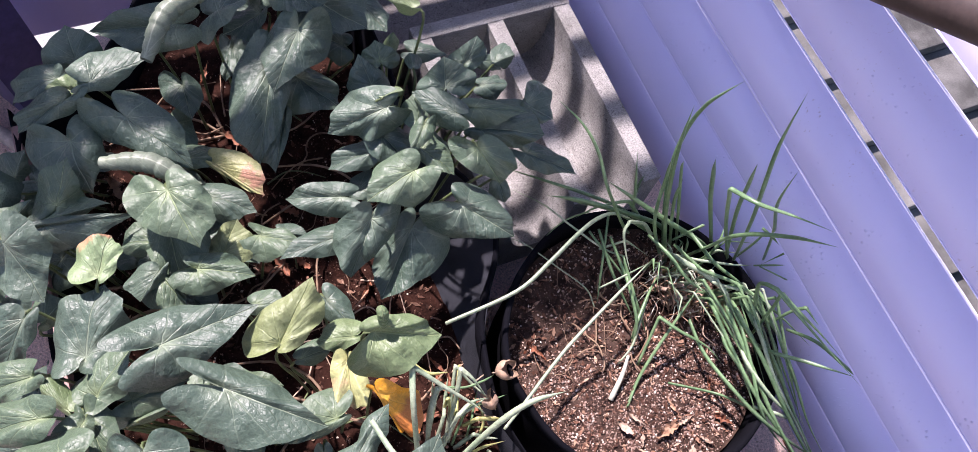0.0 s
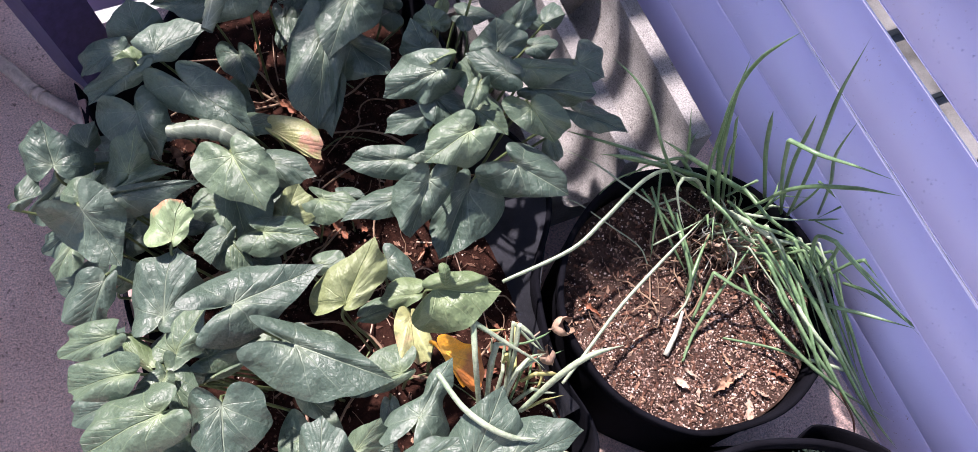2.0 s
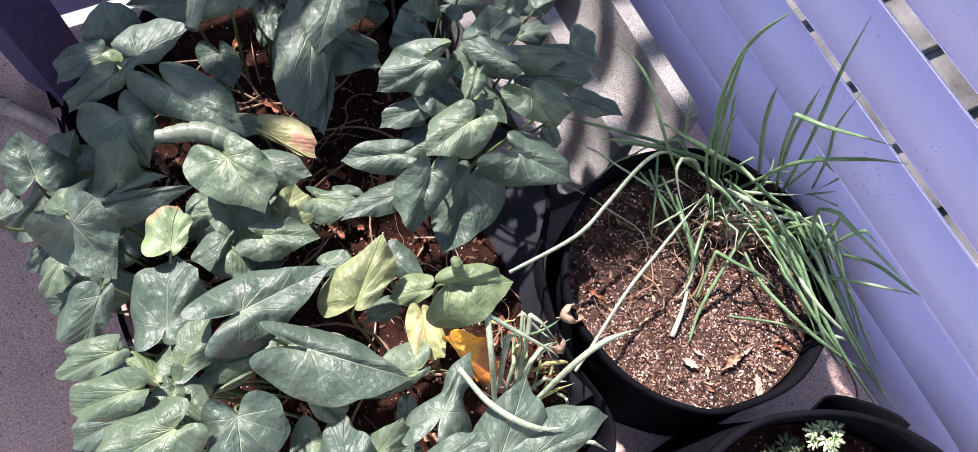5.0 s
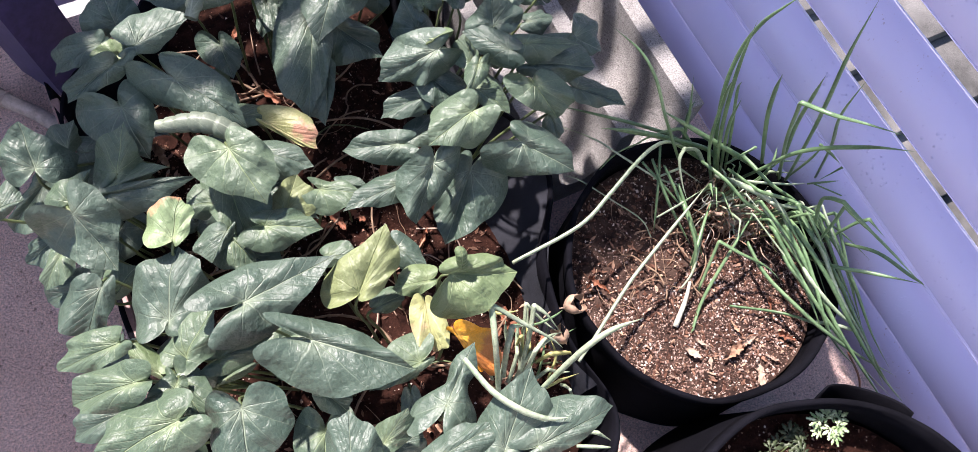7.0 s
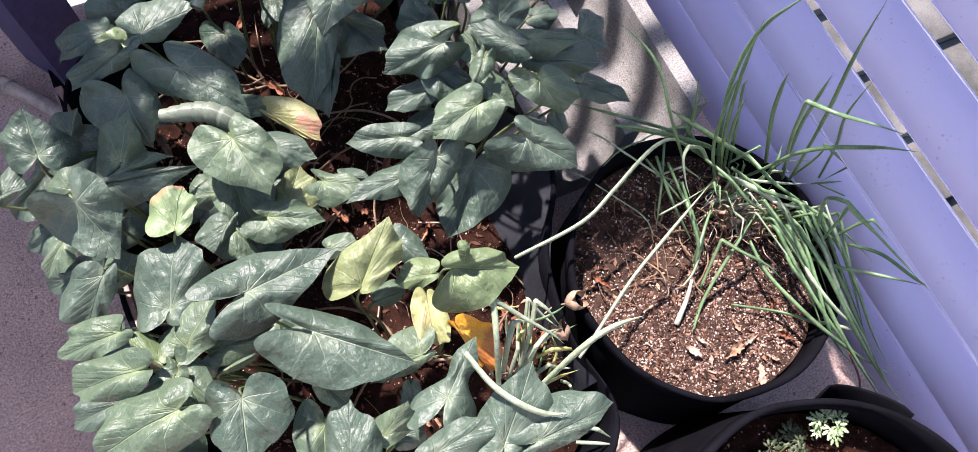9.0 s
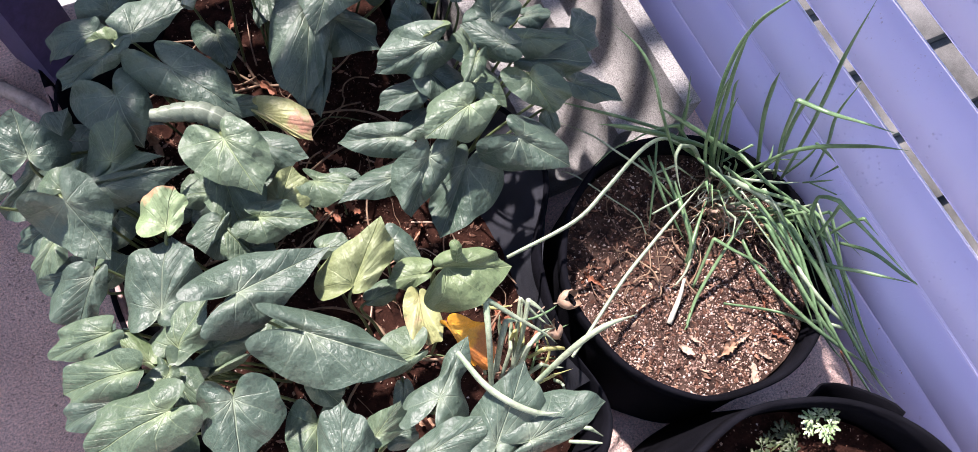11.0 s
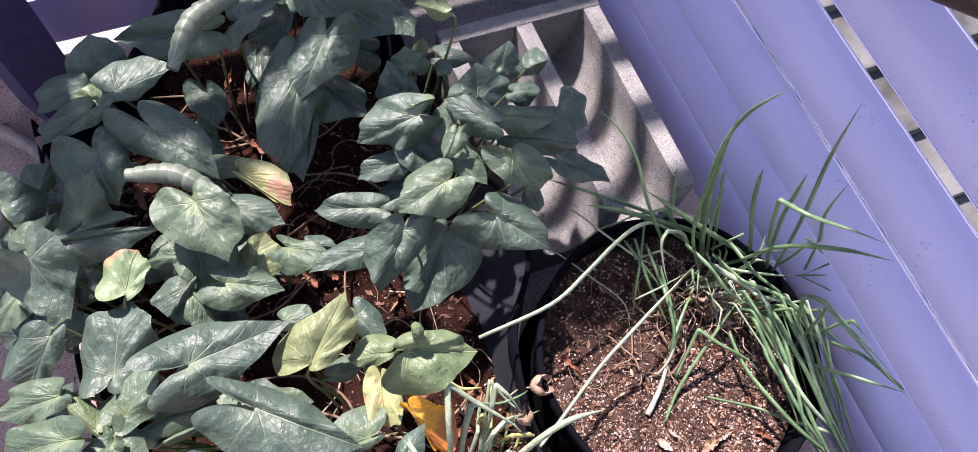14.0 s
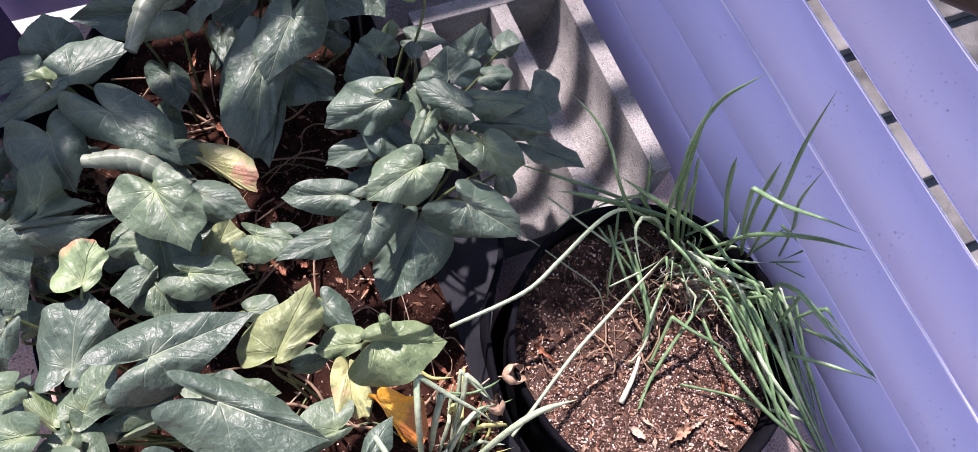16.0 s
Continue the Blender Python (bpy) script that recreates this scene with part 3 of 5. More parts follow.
soil_bed([Vector((0.357, -0.316)) + (q - Vector((0.357, -0.316))) * 0.96 for q in BAG_B], 0.215, 0.008, "dark brown soil in the herb bag", 4000, 0.0024, SHADED_WETSOIL, DARKGRAIN)

strap(bag_b, (0.357, -0.316), 0.244, 0.30, 50, 15, 0.02)
tagged(part("edging_board", box_bm(-0.349, -0.337, 0.33, 0.80, 0.10, 0.222, 0.002), TERRACOTTA), "narrow pinkish-brown plastic edging board in the planter", "board")



def lining():
    """The slack inner wall of the planter, sloping from its rim down to the soil."""
    verts, faces, rows, cols = [], [], 40, 9
    for i in range(rows + 1):
        y = 0.06 + 0.72 * i / rows
        rim_x = 0.243 + slack(y)
        for k in range(cols + 1):
            t = k / cols
            x = rim_x * (1 - t) + 0.192 * t + 0.004 * noise.noise(Vector((y * 12, t * 3, 2)))
            z = 0.2185 - 0.089 * t ** 1.25 - 0.012 * math.sin(math.pi * t) + 0.006 * noise.noise(Vector((y * 9, t * 2, 7))) * math.sin(math.pi * t)
            verts.append((x, y, z))
    n = cols + 1
    for i in range(rows):
        for k in range(cols):
            a = i * n + k
            faces.append((a, a + 1, a + n + 1, a + n))
    return mesh_of("lining", verts, faces, LIT_FELT, planter)


lining()

# hose on the floor
HOSE_PATH = smooth_path([(-1.2, 1.26, 0.0137), (-0.75, 1.25, 0.0137), (-0.61, 1.19, 0.0137), (-0.529, 1.087, 0.0137), (-0.474, 0.993, 0.0137), (-0.414, 0.919, 0.0137), (-0.378, 0.83, 0.0137), (-0.374, 0.55, 0.0137)], 10)
hose = empty("garden_hose", (-0.4, 0.9, 0.0), "beige garden hose with a ringed collar lying on the floor", "hose")
tube("hose_tube", HOSE_PATH, lambda t: 0.0135, HOSE, hose, 14)
for i in (39, 41):
    tube("collar", [HOSE_PATH[i], HOSE_PATH[i].lerp(HOSE_PATH[i + 1], 0.6)], lambda t: 0.0155, HOSE, hose, 16)


# ---- sweet potato vines ----
RING = [(0, 1.0), (2.1, 0.95), (7, 0.857), (17.8, 0.735), (37.6, 0.64), (59.5, 0.605), (80, 0.592), (100, 0.58), (118.5, 0.57), (133, 0.56), (144, 0.52), (153, 0.42), (161, 0.28), (169, 0.14), (180, 0.04)]
VINES = {}


def heart(a):
    a = abs((a + 180) % 360 - 180)
    for (a0, r0), (a1, r1) in zip(RING, RING[1:]):
        if a <= a1:
            t = (a - a0) / (a1 - a0)
            return r0 + (r1 - r0) * t
    return RING[-1][1]


def vine(name, x, y, label):
    thing = empty(name, (x, y, 0.14), label, "sweet potato plant", "sweet potato vines")
    VINES[thing.name] = (x, y)
    rng = random.Random(name)
    for i in range(4):
        a = rng.uniform(0, 6.28)
        path = [(x, y, 0.135)] + [(x + math.cos(a + 0.3 * j) * 0.06 * j, y + math.sin(a + 0.3 * j) * 0.06 * j, 0.15 + 0.012 * rng.random()) for j in range(1, 4)]
        tube("runner", smooth_path(path, 4), lambda t: 0.0026 - 0.001 * t, ROOT, thing, 6)
    return thing


COUNT = [0]


def leaf(plant, base, tip, left, right, mat, arch=0.15, cup=0.26, wave=1.0, lobes=(1.0, 1.0), pinch=0.0):
    """A heart-shaped blade with its stalk: from where the stalk joins to the tip, and as wide as the two side points.
    lobes: how far each ear runs back; pinch: how much the sides roll under halfway along."""
    COUNT[0] += 1
    rng = random.Random(COUNT[0] * 7919)
    a = Vector(base)
    ahead = Vector(tip) - a
    length = ahead.length
    sides = [(Vector(q) - a - ahead * 0.1) / 0.585 for q in (left, right)]
    width = (sides[0] - sides[1]).length * 0.585
    up = ahead.cross(sides[0]) - ahead.cross(sides[1])
    up = up.normalized() * (1 if up.z > 0 else -1)
    n, rings = 73, 16
    ph, wk, ph2 = rng.uniform(0, 6.3), rng.choice((2, 3, 3, 4)), rng.uniform(0, 6.3)
    curls, ears = (rng.uniform(-0.16, 0.05), rng.uniform(-0.16, 0.05)), rng.uniform(-0.1, 0.35)
    verts, uvs, faces = [], [], []

    def place(u, v, edge, ang):
        k = 0 if v > 0 else 1
        w = abs(v) / 0.585
        p = a + ahead * (u if u > 0 else u * lobes[k])
        roll = pinch * math.exp(-((u - 0.42) / 0.2) ** 2)
        p += sides[k] * abs(v) * (1 - roll)
        z = arch * length * (4 * u * (1 - u) if u > 0 else 1.2 * u) * 0.5 + cup * width * w * (1 - w) - 0.6 * roll * width * w * w
        # the rib lies in a valley, the flesh swells between the side veins
        z -= 0.075 * width * math.exp(-(v / 0.10) ** 2) * min(1.0, max(0.0, 1.0 - u))
        slant = (u - 0.9 * abs(v) ** 0.85) * 5.6
        z += 0.010 * width * abs(math.sin(math.pi * slant)) * min(1.0, 3 * w) * (1 - 0.7 * edge)
        curl = curls[k]
        z += width * edge ** 2.4 * (wave * (0.070 * math.sin(wk * ang + ph) + 0.035 * math.sin(7 * ang + ph2)) + curl * w * w)
        z += ears * width * max(0.0, -u) * edge
        q = a + ahead * u + sides[k] * abs(v)
        z += width * (0.12 * noise.noise(q * 17) + 0.06 * noise.noise(q * 42) + 0.014 * noise.noise(q * 95))
        return p + up * z

    verts.append(place(0, 0, 0, 0))
    uvs.append((0, 0))
    for r in range(1, rings + 1):
        s = (r / rings) ** 0.85
        for k in range(n):
            ang = 2 * math.pi * k / (n - 1) - math.pi
            h = heart(math.degrees(ang)) * (1 + 0.018 * math.sin(5 * ang + ph) + 0.014 * math.sin(9 * ang + ph2))
            u, v = s * h * math.cos(ang), s * h * math.sin(ang)
            verts.append(place(u, v, s, ang))
            uvs.append((u, v))
    for k in range(n - 1):
        faces.append((0, 1 + k, 2 + k))
        for r in range(rings - 1):
            i, j = 1 + r * n + k, 1 + (r + 1) * n + k
            faces.append((i, j, j + 1, i + 1))
    if up.dot(ahead.cross(sides[0])) < 0:
        faces = [tuple(reversed(f)) for f in faces]
    ob = mesh_of("leaf", verts, faces, mat, plant)
    layer = ob.data.uv_layers.new(name="blade")
    for loop in ob.data.loops:
        layer.data[loop.index].uv = uvs[loop.vertex_index]
    px, py = VINES[plant.name]
    foot = Vector((a.x * 0.72 + px * 0.28, a.y * 0.72 + py * 0.28, 0.138))
    foot.x = min(max(foot.x, -0.31), 0.2)
    foot.y = max(foot.y, 0.0)
    start = verts[0] - up * 0.001
    bend = start - ahead.normalized() * 0.016 - Vector((0, 0, 0.022))
    tube("stalk", smooth_path([start, bend, foot.lerp(bend, 0.4) + Vector((0, 0, 0.02)), foot], 4), lambda t: 0.0019 + 0.0006 * t, STEM, ob, 6)
    return ob


def small_leaf(plant, base, tip, width, mat, rng):
    """A blade of a given width, tilted a little to one side."""
    a, b = Vector(base), Vector(tip)
    side = Vector((0, 0, 1)).cross(b - a).normalized() * (width / 2)
    side.z += width * rng.uniform(-0.25, 0.25)
    drop = Vector((0, 0, width * rng.uniform(0.0, 0.15)))
    mid = a.lerp(b, 0.1) - drop
    return leaf(plant, a, b, mid + side, mid - side, mat)


def rolled_leaf(plant, base, tip, width, mat):
    """A blade rolled into a tapering tube, pale underside outwards."""
    a, b = Vector(base), Vector(tip)
    bow = Vector((0, 0, 1)).cross(b - a) * 0.10
    mid = (a + b) / 2 + Vector((0, 0, 0.014)) + bow
    path = smooth_path([a, mid, b], 30)
    verts, uvs, faces, n = [], [], [], 18
    for i, c in enumerate(path):
        t = i / (len(path) - 1)
        ahead = (path[min(i + 1, len(path) - 1)] - path[max(i - 1, 0)]).normalized()
        u = Vector((0, 0, 1)).cross(ahead).normalized()
        v = ahead.cross(u)
        r = width / 2 * (0.30 + 0.78 * math.sin(math.pi * (0.10 + 0.72 * t)) ** 0.8) * (1.0 - 0.15 * ((t * 8 + 0.3) % 1.0) ** 2)
        for k in range(n):
            q = -3.4 + 6.6 * k / (n - 1)
            rr = r * (1 - 0.16 * k / n)
            verts.append(c + u * (rr * math.sin(q)) + v * (rr * math.cos(q)))
            uvs.append((t, (k / (n - 1) - 0.5) * 0.9))
    for i in range(len(path) - 1):
        for k in range(n - 1):
            faces.append((i * n + k, i * n + k + 1, (i + 1) * n + k + 1, (i + 1) * n + k))
    ob = mesh_of("leaf", verts, faces, mat, plant)
    tagged(ob, "rolled leaf showing its pale underside")
    layer = ob.data.uv_layers.new(name="blade")
    for loop in ob.data.loops:
        layer.data[loop.index].uv = uvs[loop.vertex_index]
    return ob


vine_left = vine("sweet_potato_plant", -0.20, 0.47, "sweet potato vine with crowded heart-shaped green leaves")
vine_far = vine("sweet_potato_plant", -0.05, 0.74, "sweet potato vine with large dark bluish leaves near the fence")
vine_near = vine("sweet_potato_plant", -0.02, 0.22, "sweet potato vine with sunlit green and yellowing leaves")
vine_mid = vine("sweet_potato_plant", 0.14, 0.52, "compact bushy sweet potato plant hanging over the bag")
leaf(vine_far, (-0.206, 0.785, 0.360), (-0.205, 0.828, 0.385), (-0.252, 0.805, 0.348), (-0.170, 0.810, 0.348), LEAF, arch=0.05)
leaf(vine_far, (-0.185, 0.713, 0.400), (-0.111, 0.733, 0.385), (-0.162, 0.771, 0.385), (-0.170, 0.703, 0.385), LEAF, arch=0.06, lobes=(1.14, 1.00))
leaf(vine_far, (-0.215, 0.719, 0.375), (-0.245, 0.744, 0.370), (-0.210, 0.739, 0.385), (-0.239, 0.731, 0.360), PALE)
leaf(vine_far, (-0.227, 0.698, 0.390), (-0.300, 0.687, 0.355), (-0.270, 0.719, 0.375), (-0.232, 0.682, 0.375), LEAF, lobes=(0.83, 1.27), arch=0.05)
leaf(vine_far, (-0.238, 0.760, 0.360), (-0.312, 0.766, 0.315), (-0.281, 0.797, 0.335), (-0.258, 0.736, 0.350), LEAF)
leaf(vine_far, (-0.237, 0.649, 0.365), (-0.230, 0.585, 0.320), (-0.297, 0.656, 0.340), (-0.197, 0.652, 0.345), LEAF)
leaf(vine_far, (-0.158, 0.660, 0.375), (-0.097, 0.582, 0.325), (-0.197, 0.648, 0.360), (-0.106, 0.665, 0.345), LEAF)
leaf(vine_left, (-0.272, 0.564, 0.355), (-0.235, 0.611, 0.390), (-0.290, 0.607, 0.343), (-0.238, 0.575, 0.343), FRESH)
leaf(vine_far, (-0.085, 0.768, 0.265), (-0.086, 0.713, 0.245), (-0.122, 0.777, 0.253), (-0.059, 0.746, 0.253), LEAF)
leaf(vine_far, (-0.060, 0.800, 0.365), (-0.180, 0.838, 0.345), (-0.091, 0.833, 0.380), (-0.102, 0.774, 0.345), LEAF, arch=0.08)
leaf(vine_far, (-0.099, 0.840, 0.330), (-0.085, 0.862, 0.350), (-0.138, 0.864, 0.318), (-0.062, 0.863, 0.318), LEAF)
leaf(vine_far, (0.001, 0.805, 0.370), (0.079, 0.831, 0.370), (-0.007, 0.769, 0.358), (0.029, 0.868, 0.358), LEAF)
leaf(vine_far, (0.107, 0.805, 0.390), (0.143, 0.756, 0.370), (0.084, 0.772, 0.378), (0.171, 0.797, 0.378), LEAF)
leaf(vine_far, (0.150, 0.813, 0.340), (0.216, 0.753, 0.310), (0.119, 0.753, 0.328), (0.217, 0.820, 0.328), LEAF)
leaf(vine_far, (0.103, 0.736, 0.370), (0.044, 0.670, 0.325), (0.049, 0.743, 0.345), (0.139, 0.706, 0.345), LEAF, arch=0.1)
leaf(vine_far, (0.058, 0.721, 0.335), (-0.011, 0.585, 0.270), (-0.025, 0.686, 0.310), (0.060, 0.658, 0.310), LEAF, arch=0.16, cup=0.25)
leaf(vine_far, (0.046, 0.650, 0.285), (0.009, 0.573, 0.262), (-0.007, 0.624, 0.273), (0.052, 0.637, 0.273), LEAF)
leaf(vine_far, (0.088, 0.704, 0.300), (0.138, 0.647, 0.270), (0.045, 0.658, 0.288), (0.131, 0.700, 0.288), LEAF)
leaf(vine_far, (0.007, 0.812, 0.270), (-0.021, 0.764, 0.250), (-0.019, 0.793, 0.258), (0.014, 0.782, 0.258), LEAF)
leaf(vine_far, (-0.109, 0.625, 0.290), (-0.047, 0.607, 0.285), (-0.079, 0.645, 0.278), (-0.096, 0.604, 0.278), FRESH)
leaf(vine_far, (-0.071, 0.600, 0.290), (-0.017, 0.532, 0.280), (-0.011, 0.582, 0.295), (-0.047, 0.564, 0.275), YELLOW)
leaf(vine_left, (-0.092, 0.549, 0.300), (-0.034, 0.507, 0.285), (-0.056, 0.561, 0.288), (-0.083, 0.508, 0.288), LEAF)
leaf(vine_far, (-0.331, 0.662, 0.300), (-0.308, 0.694, 0.310), (-0.354, 0.697, 0.288), (-0.311, 0.674, 0.288), LEAF)
leaf(vine_far, (0.007, 0.820, 0.270), (0.012, 0.751, 0.250), (-0.016, 0.790, 0.258), (0.040, 0.792, 0.258), LEAF)
leaf(vine_far, (0.060, 0.817, 0.330), (0.003, 0.800, 0.310), (0.034, 0.853, 0.318), (0.043, 0.781, 0.318), LEAF)
leaf(vine_far, (0.174, 0.756, 0.280), (0.130, 0.808, 0.270), (0.172, 0.811, 0.268), (0.148, 0.742, 0.268), LEAF)
leaf(vine_far, (0.083, 0.863, 0.340), (0.123, 0.805, 0.330), (0.061, 0.824, 0.328), (0.124, 0.875, 0.328), LEAF)
leaf(vine_far, (0.231, 0.837, 0.270), (0.255, 0.781, 0.250), (0.198, 0.804, 0.258), (0.271, 0.829, 0.258), LEAF)
leaf(vine_left, (-0.365, 0.622, 0.335), (-0.358, 0.680, 0.355), (-0.411, 0.653, 0.330), (-0.319, 0.625, 0.330), LEAF)
leaf(vine_left, (-0.424, 0.596, 0.320), (-0.398, 0.598, 0.310), (-0.403, 0.639, 0.308), (-0.429, 0.585, 0.308), LEAF)
leaf(vine_left, (-0.341, 0.560, 0.335), (-0.298, 0.584, 0.350), (-0.358, 0.594, 0.323), (-0.317, 0.572, 0.323), FRESH)
leaf(vine_left, (-0.329, 0.514, 0.385), (-0.311, 0.444, 0.335), (-0.378, 0.507, 0.345), (-0.283, 0.519, 0.370), LEAF, arch=0.05, cup=0.12)
leaf(vine_left, (-0.373, 0.510, 0.310), (-0.411, 0.475, 0.290), (-0.400, 0.510, 0.298), (-0.372, 0.478, 0.298), FRESH)
leaf(vine_left, (-0.382, 0.637, 0.270), (-0.446, 0.604, 0.230), (-0.412, 0.639, 0.258), (-0.383, 0.574, 0.258), LEAF)
leaf(vine_left, (-0.385, 0.558, 0.260), (-0.439, 0.551, 0.230), (-0.416, 0.577, 0.248), (-0.391, 0.519, 0.248), LEAF)
leaf(vine_left, (-0.355, 0.467, 0.280), (-0.426, 0.477, 0.250), (-0.384, 0.499, 0.268), (-0.391, 0.445, 0.268), LEAF)
leaf(vine_left, (-0.287, 0.538, 0.355), (-0.179, 0.531, 0.335), (-0.261, 0.548, 0.350), (-0.284, 0.509, 0.330), LEAF, arch=0.05)
leaf(vine_left, (-0.288, 0.553, 0.345), (-0.207, 0.553, 0.340), (-0.257, 0.578, 0.333), (-0.258, 0.550, 0.333), FRESH)
leaf(vine_left, (-0.174, 0.495, 0.320), (-0.216, 0.507, 0.310), (-0.184, 0.531, 0.308), (-0.205, 0.486, 0.308), FRESH)
leaf(vine_left, (-0.129, 0.525, 0.385), (-0.113, 0.440, 0.368), (-0.183, 0.518, 0.360), (-0.079, 0.498, 0.370), FRESH, arch=0.06, cup=0.22)
leaf(vine_left, (-0.148, 0.531, 0.325), (-0.155, 0.426, 0.295), (-0.186, 0.502, 0.310), (-0.106, 0.461, 0.310), FRESH, arch=0.06)
leaf(vine_left, (-0.126, 0.430, 0.330), (-0.058, 0.398, 0.320), (-0.086, 0.442, 0.320), (-0.137, 0.398, 0.315), FRESH, wave=1.5)
leaf(vine_left, (-0.093, 0.452, 0.300), (-0.060, 0.491, 0.310), (-0.113, 0.480, 0.288), (-0.045, 0.449, 0.288), MOTTLED, wave=1.3)
leaf(vine_left, (-0.037, 0.465, 0.300), (0.017, 0.429, 0.290), (-0.012, 0.472, 0.288), (-0.047, 0.429, 0.288), FRESH)
leaf(vine_left, (-0.007, 0.464, 0.285), (0.025, 0.450, 0.280), (0.008, 0.479, 0.273), (0.001, 0.453, 0.273), LEAF)
leaf(vine_left, (-0.230, 0.431, 0.400), (-0.203, 0.475, 0.400), (-0.253, 0.473, 0.385), (-0.197, 0.445, 0.390), SPOTTED, lobes=(1.27, 0.89), wave=1.3)
leaf(vine_left, (-0.174, 0.445, 0.325), (-0.207, 0.414, 0.315), (-0.219, 0.451, 0.313), (-0.175, 0.433, 0.313), LEAF)
leaf(vine_left, (-0.173, 0.440, 0.315), (-0.155, 0.393, 0.300), (-0.204, 0.412, 0.303), (-0.156, 0.419, 0.303), FRESH)
leaf(vine_left, (-0.327, 0.435, 0.305), (-0.294, 0.454, 0.310), (-0.332, 0.473, 0.293), (-0.312, 0.432, 0.293), FRESH)
leaf(vine_near, (-0.333, 0.425, 0.350), (-0.378, 0.381, 0.315), (-0.394, 0.432, 0.325), (-0.339, 0.392, 0.330), LEAF)
leaf(vine_near, (-0.273, 0.347, 0.370), (-0.230, 0.426, 0.385), (-0.303, 0.410, 0.350), (-0.210, 0.375, 0.360), LEAF, lobes=(1.14, 1.00), cup=0.22)
leaf(vine_near, (-0.179, 0.321, 0.395), (-0.060, 0.337, 0.375), (-0.177, 0.366, 0.390), (-0.174, 0.277, 0.370), LEAF, lobes=(1.17, 1.03), arch=0.06)
leaf(vine_near, (-0.270, 0.297, 0.360), (-0.210, 0.338, 0.375), (-0.285, 0.345, 0.340), (-0.234, 0.291, 0.360), FRESH)
leaf(vine_near, (-0.237, 0.285, 0.340), (-0.167, 0.287, 0.335), (-0.218, 0.319, 0.328), (-0.219, 0.264, 0.328), FRESH)
leaf(vine_near, (-0.272, 0.278, 0.325), (-0.206, 0.272, 0.320), (-0.252, 0.286, 0.313), (-0.257, 0.261, 0.313), FRESH)
leaf(vine_near, (-0.237, 0.260, 0.330), (-0.194, 0.262, 0.330), (-0.221, 0.271, 0.318), (-0.218, 0.257, 0.318), FRESH)
leaf(vine_near, (-0.335, 0.348, 0.355), (-0.409, 0.356, 0.315), (-0.380, 0.384, 0.335), (-0.364, 0.330, 0.340), FRESH, wave=1.4)
leaf(vine_near, (-0.301, 0.293, 0.360), (-0.325, 0.333, 0.360), (-0.305, 0.333, 0.348), (-0.322, 0.312, 0.348), PALE)
leaf(vine_near, (-0.323, 0.286, 0.385), (-0.409, 0.304, 0.340), (-0.361, 0.326, 0.360), (-0.355, 0.266, 0.370), FRESH, lobes=(1.22, 0.95))
leaf(vine_near, (-0.378, 0.290, 0.270), (-0.449, 0.293, 0.240), (-0.418, 0.316, 0.258), (-0.405, 0.267, 0.258), LEAF)
leaf(vine_near, (-0.294, 0.222, 0.400), (-0.388, 0.216, 0.365), (-0.345, 0.267, 0.375), (-0.308, 0.183, 0.385), FRESH, lobes=(1.11, 1.00), cup=0.22)
leaf(vine_near, (-0.286, 0.269, 0.370), (-0.313, 0.238, 0.360), (-0.322, 0.268, 0.358), (-0.282, 0.249, 0.358), FRESH)
leaf(vine_near, (-0.283, 0.278, 0.360), (-0.273, 0.202, 0.335), (-0.293, 0.233, 0.348), (-0.254, 0.255, 0.348), FRESH)
leaf(vine_near, (-0.226, 0.205, 0.395), (-0.244, 0.131, 0.375), (-0.276, 0.201, 0.375), (-0.178, 0.174, 0.385), LEAF, cup=0.12, arch=0.05)
leaf(vine_near, (-0.124, 0.246, 0.385), (-0.026, 0.169, 0.345), (-0.081, 0.247, 0.370), (-0.142, 0.188, 0.355), LEAF, lobes=(1.39, 1.27), arch=0.1, cup=0.25)
leaf(vine_near, (-0.015, 0.180, 0.325), (-0.090, 0.175, 0.315), (-0.027, 0.221, 0.313), (-0.048, 0.165, 0.313), FRESH)
leaf(vine_near, (-0.139, 0.201, 0.300), (-0.120, 0.164, 0.290), (-0.109, 0.194, 0.288), (-0.149, 0.180, 0.288), FRESH)
leaf(vine_near, (-0.142, 0.083, 0.400), (-0.118, 0.150, 0.410), (-0.154, 0.136, 0.388), (-0.098, 0.102, 0.388), LEAF, cup=0.22)
leaf(vine_near, (-0.097, 0.103, 0.370), (-0.056, 0.127, 0.380), (-0.097, 0.126, 0.358), (-0.056, 0.102, 0.358), FRESH, wave=1.8)
leaf(vine_near, (-0.013, 0.111, 0.385), (0.050, 0.164, 0.370), (-0.043, 0.135, 0.355), (0.017, 0.084, 0.360), LEAF, pinch=0.55, lobes=(1.17, 1.11), arch=0.12, wave=0.5)
leaf(vine_near, (-0.042, 0.148, 0.310), (-0.055, 0.105, 0.290), (-0.062, 0.133, 0.298), (-0.034, 0.124, 0.298), LEAF)
leaf(vine_near, (-0.083, 0.094, 0.330), (-0.047, 0.101, 0.330), (-0.082, 0.115, 0.318), (-0.056, 0.080, 0.318), LEAF)
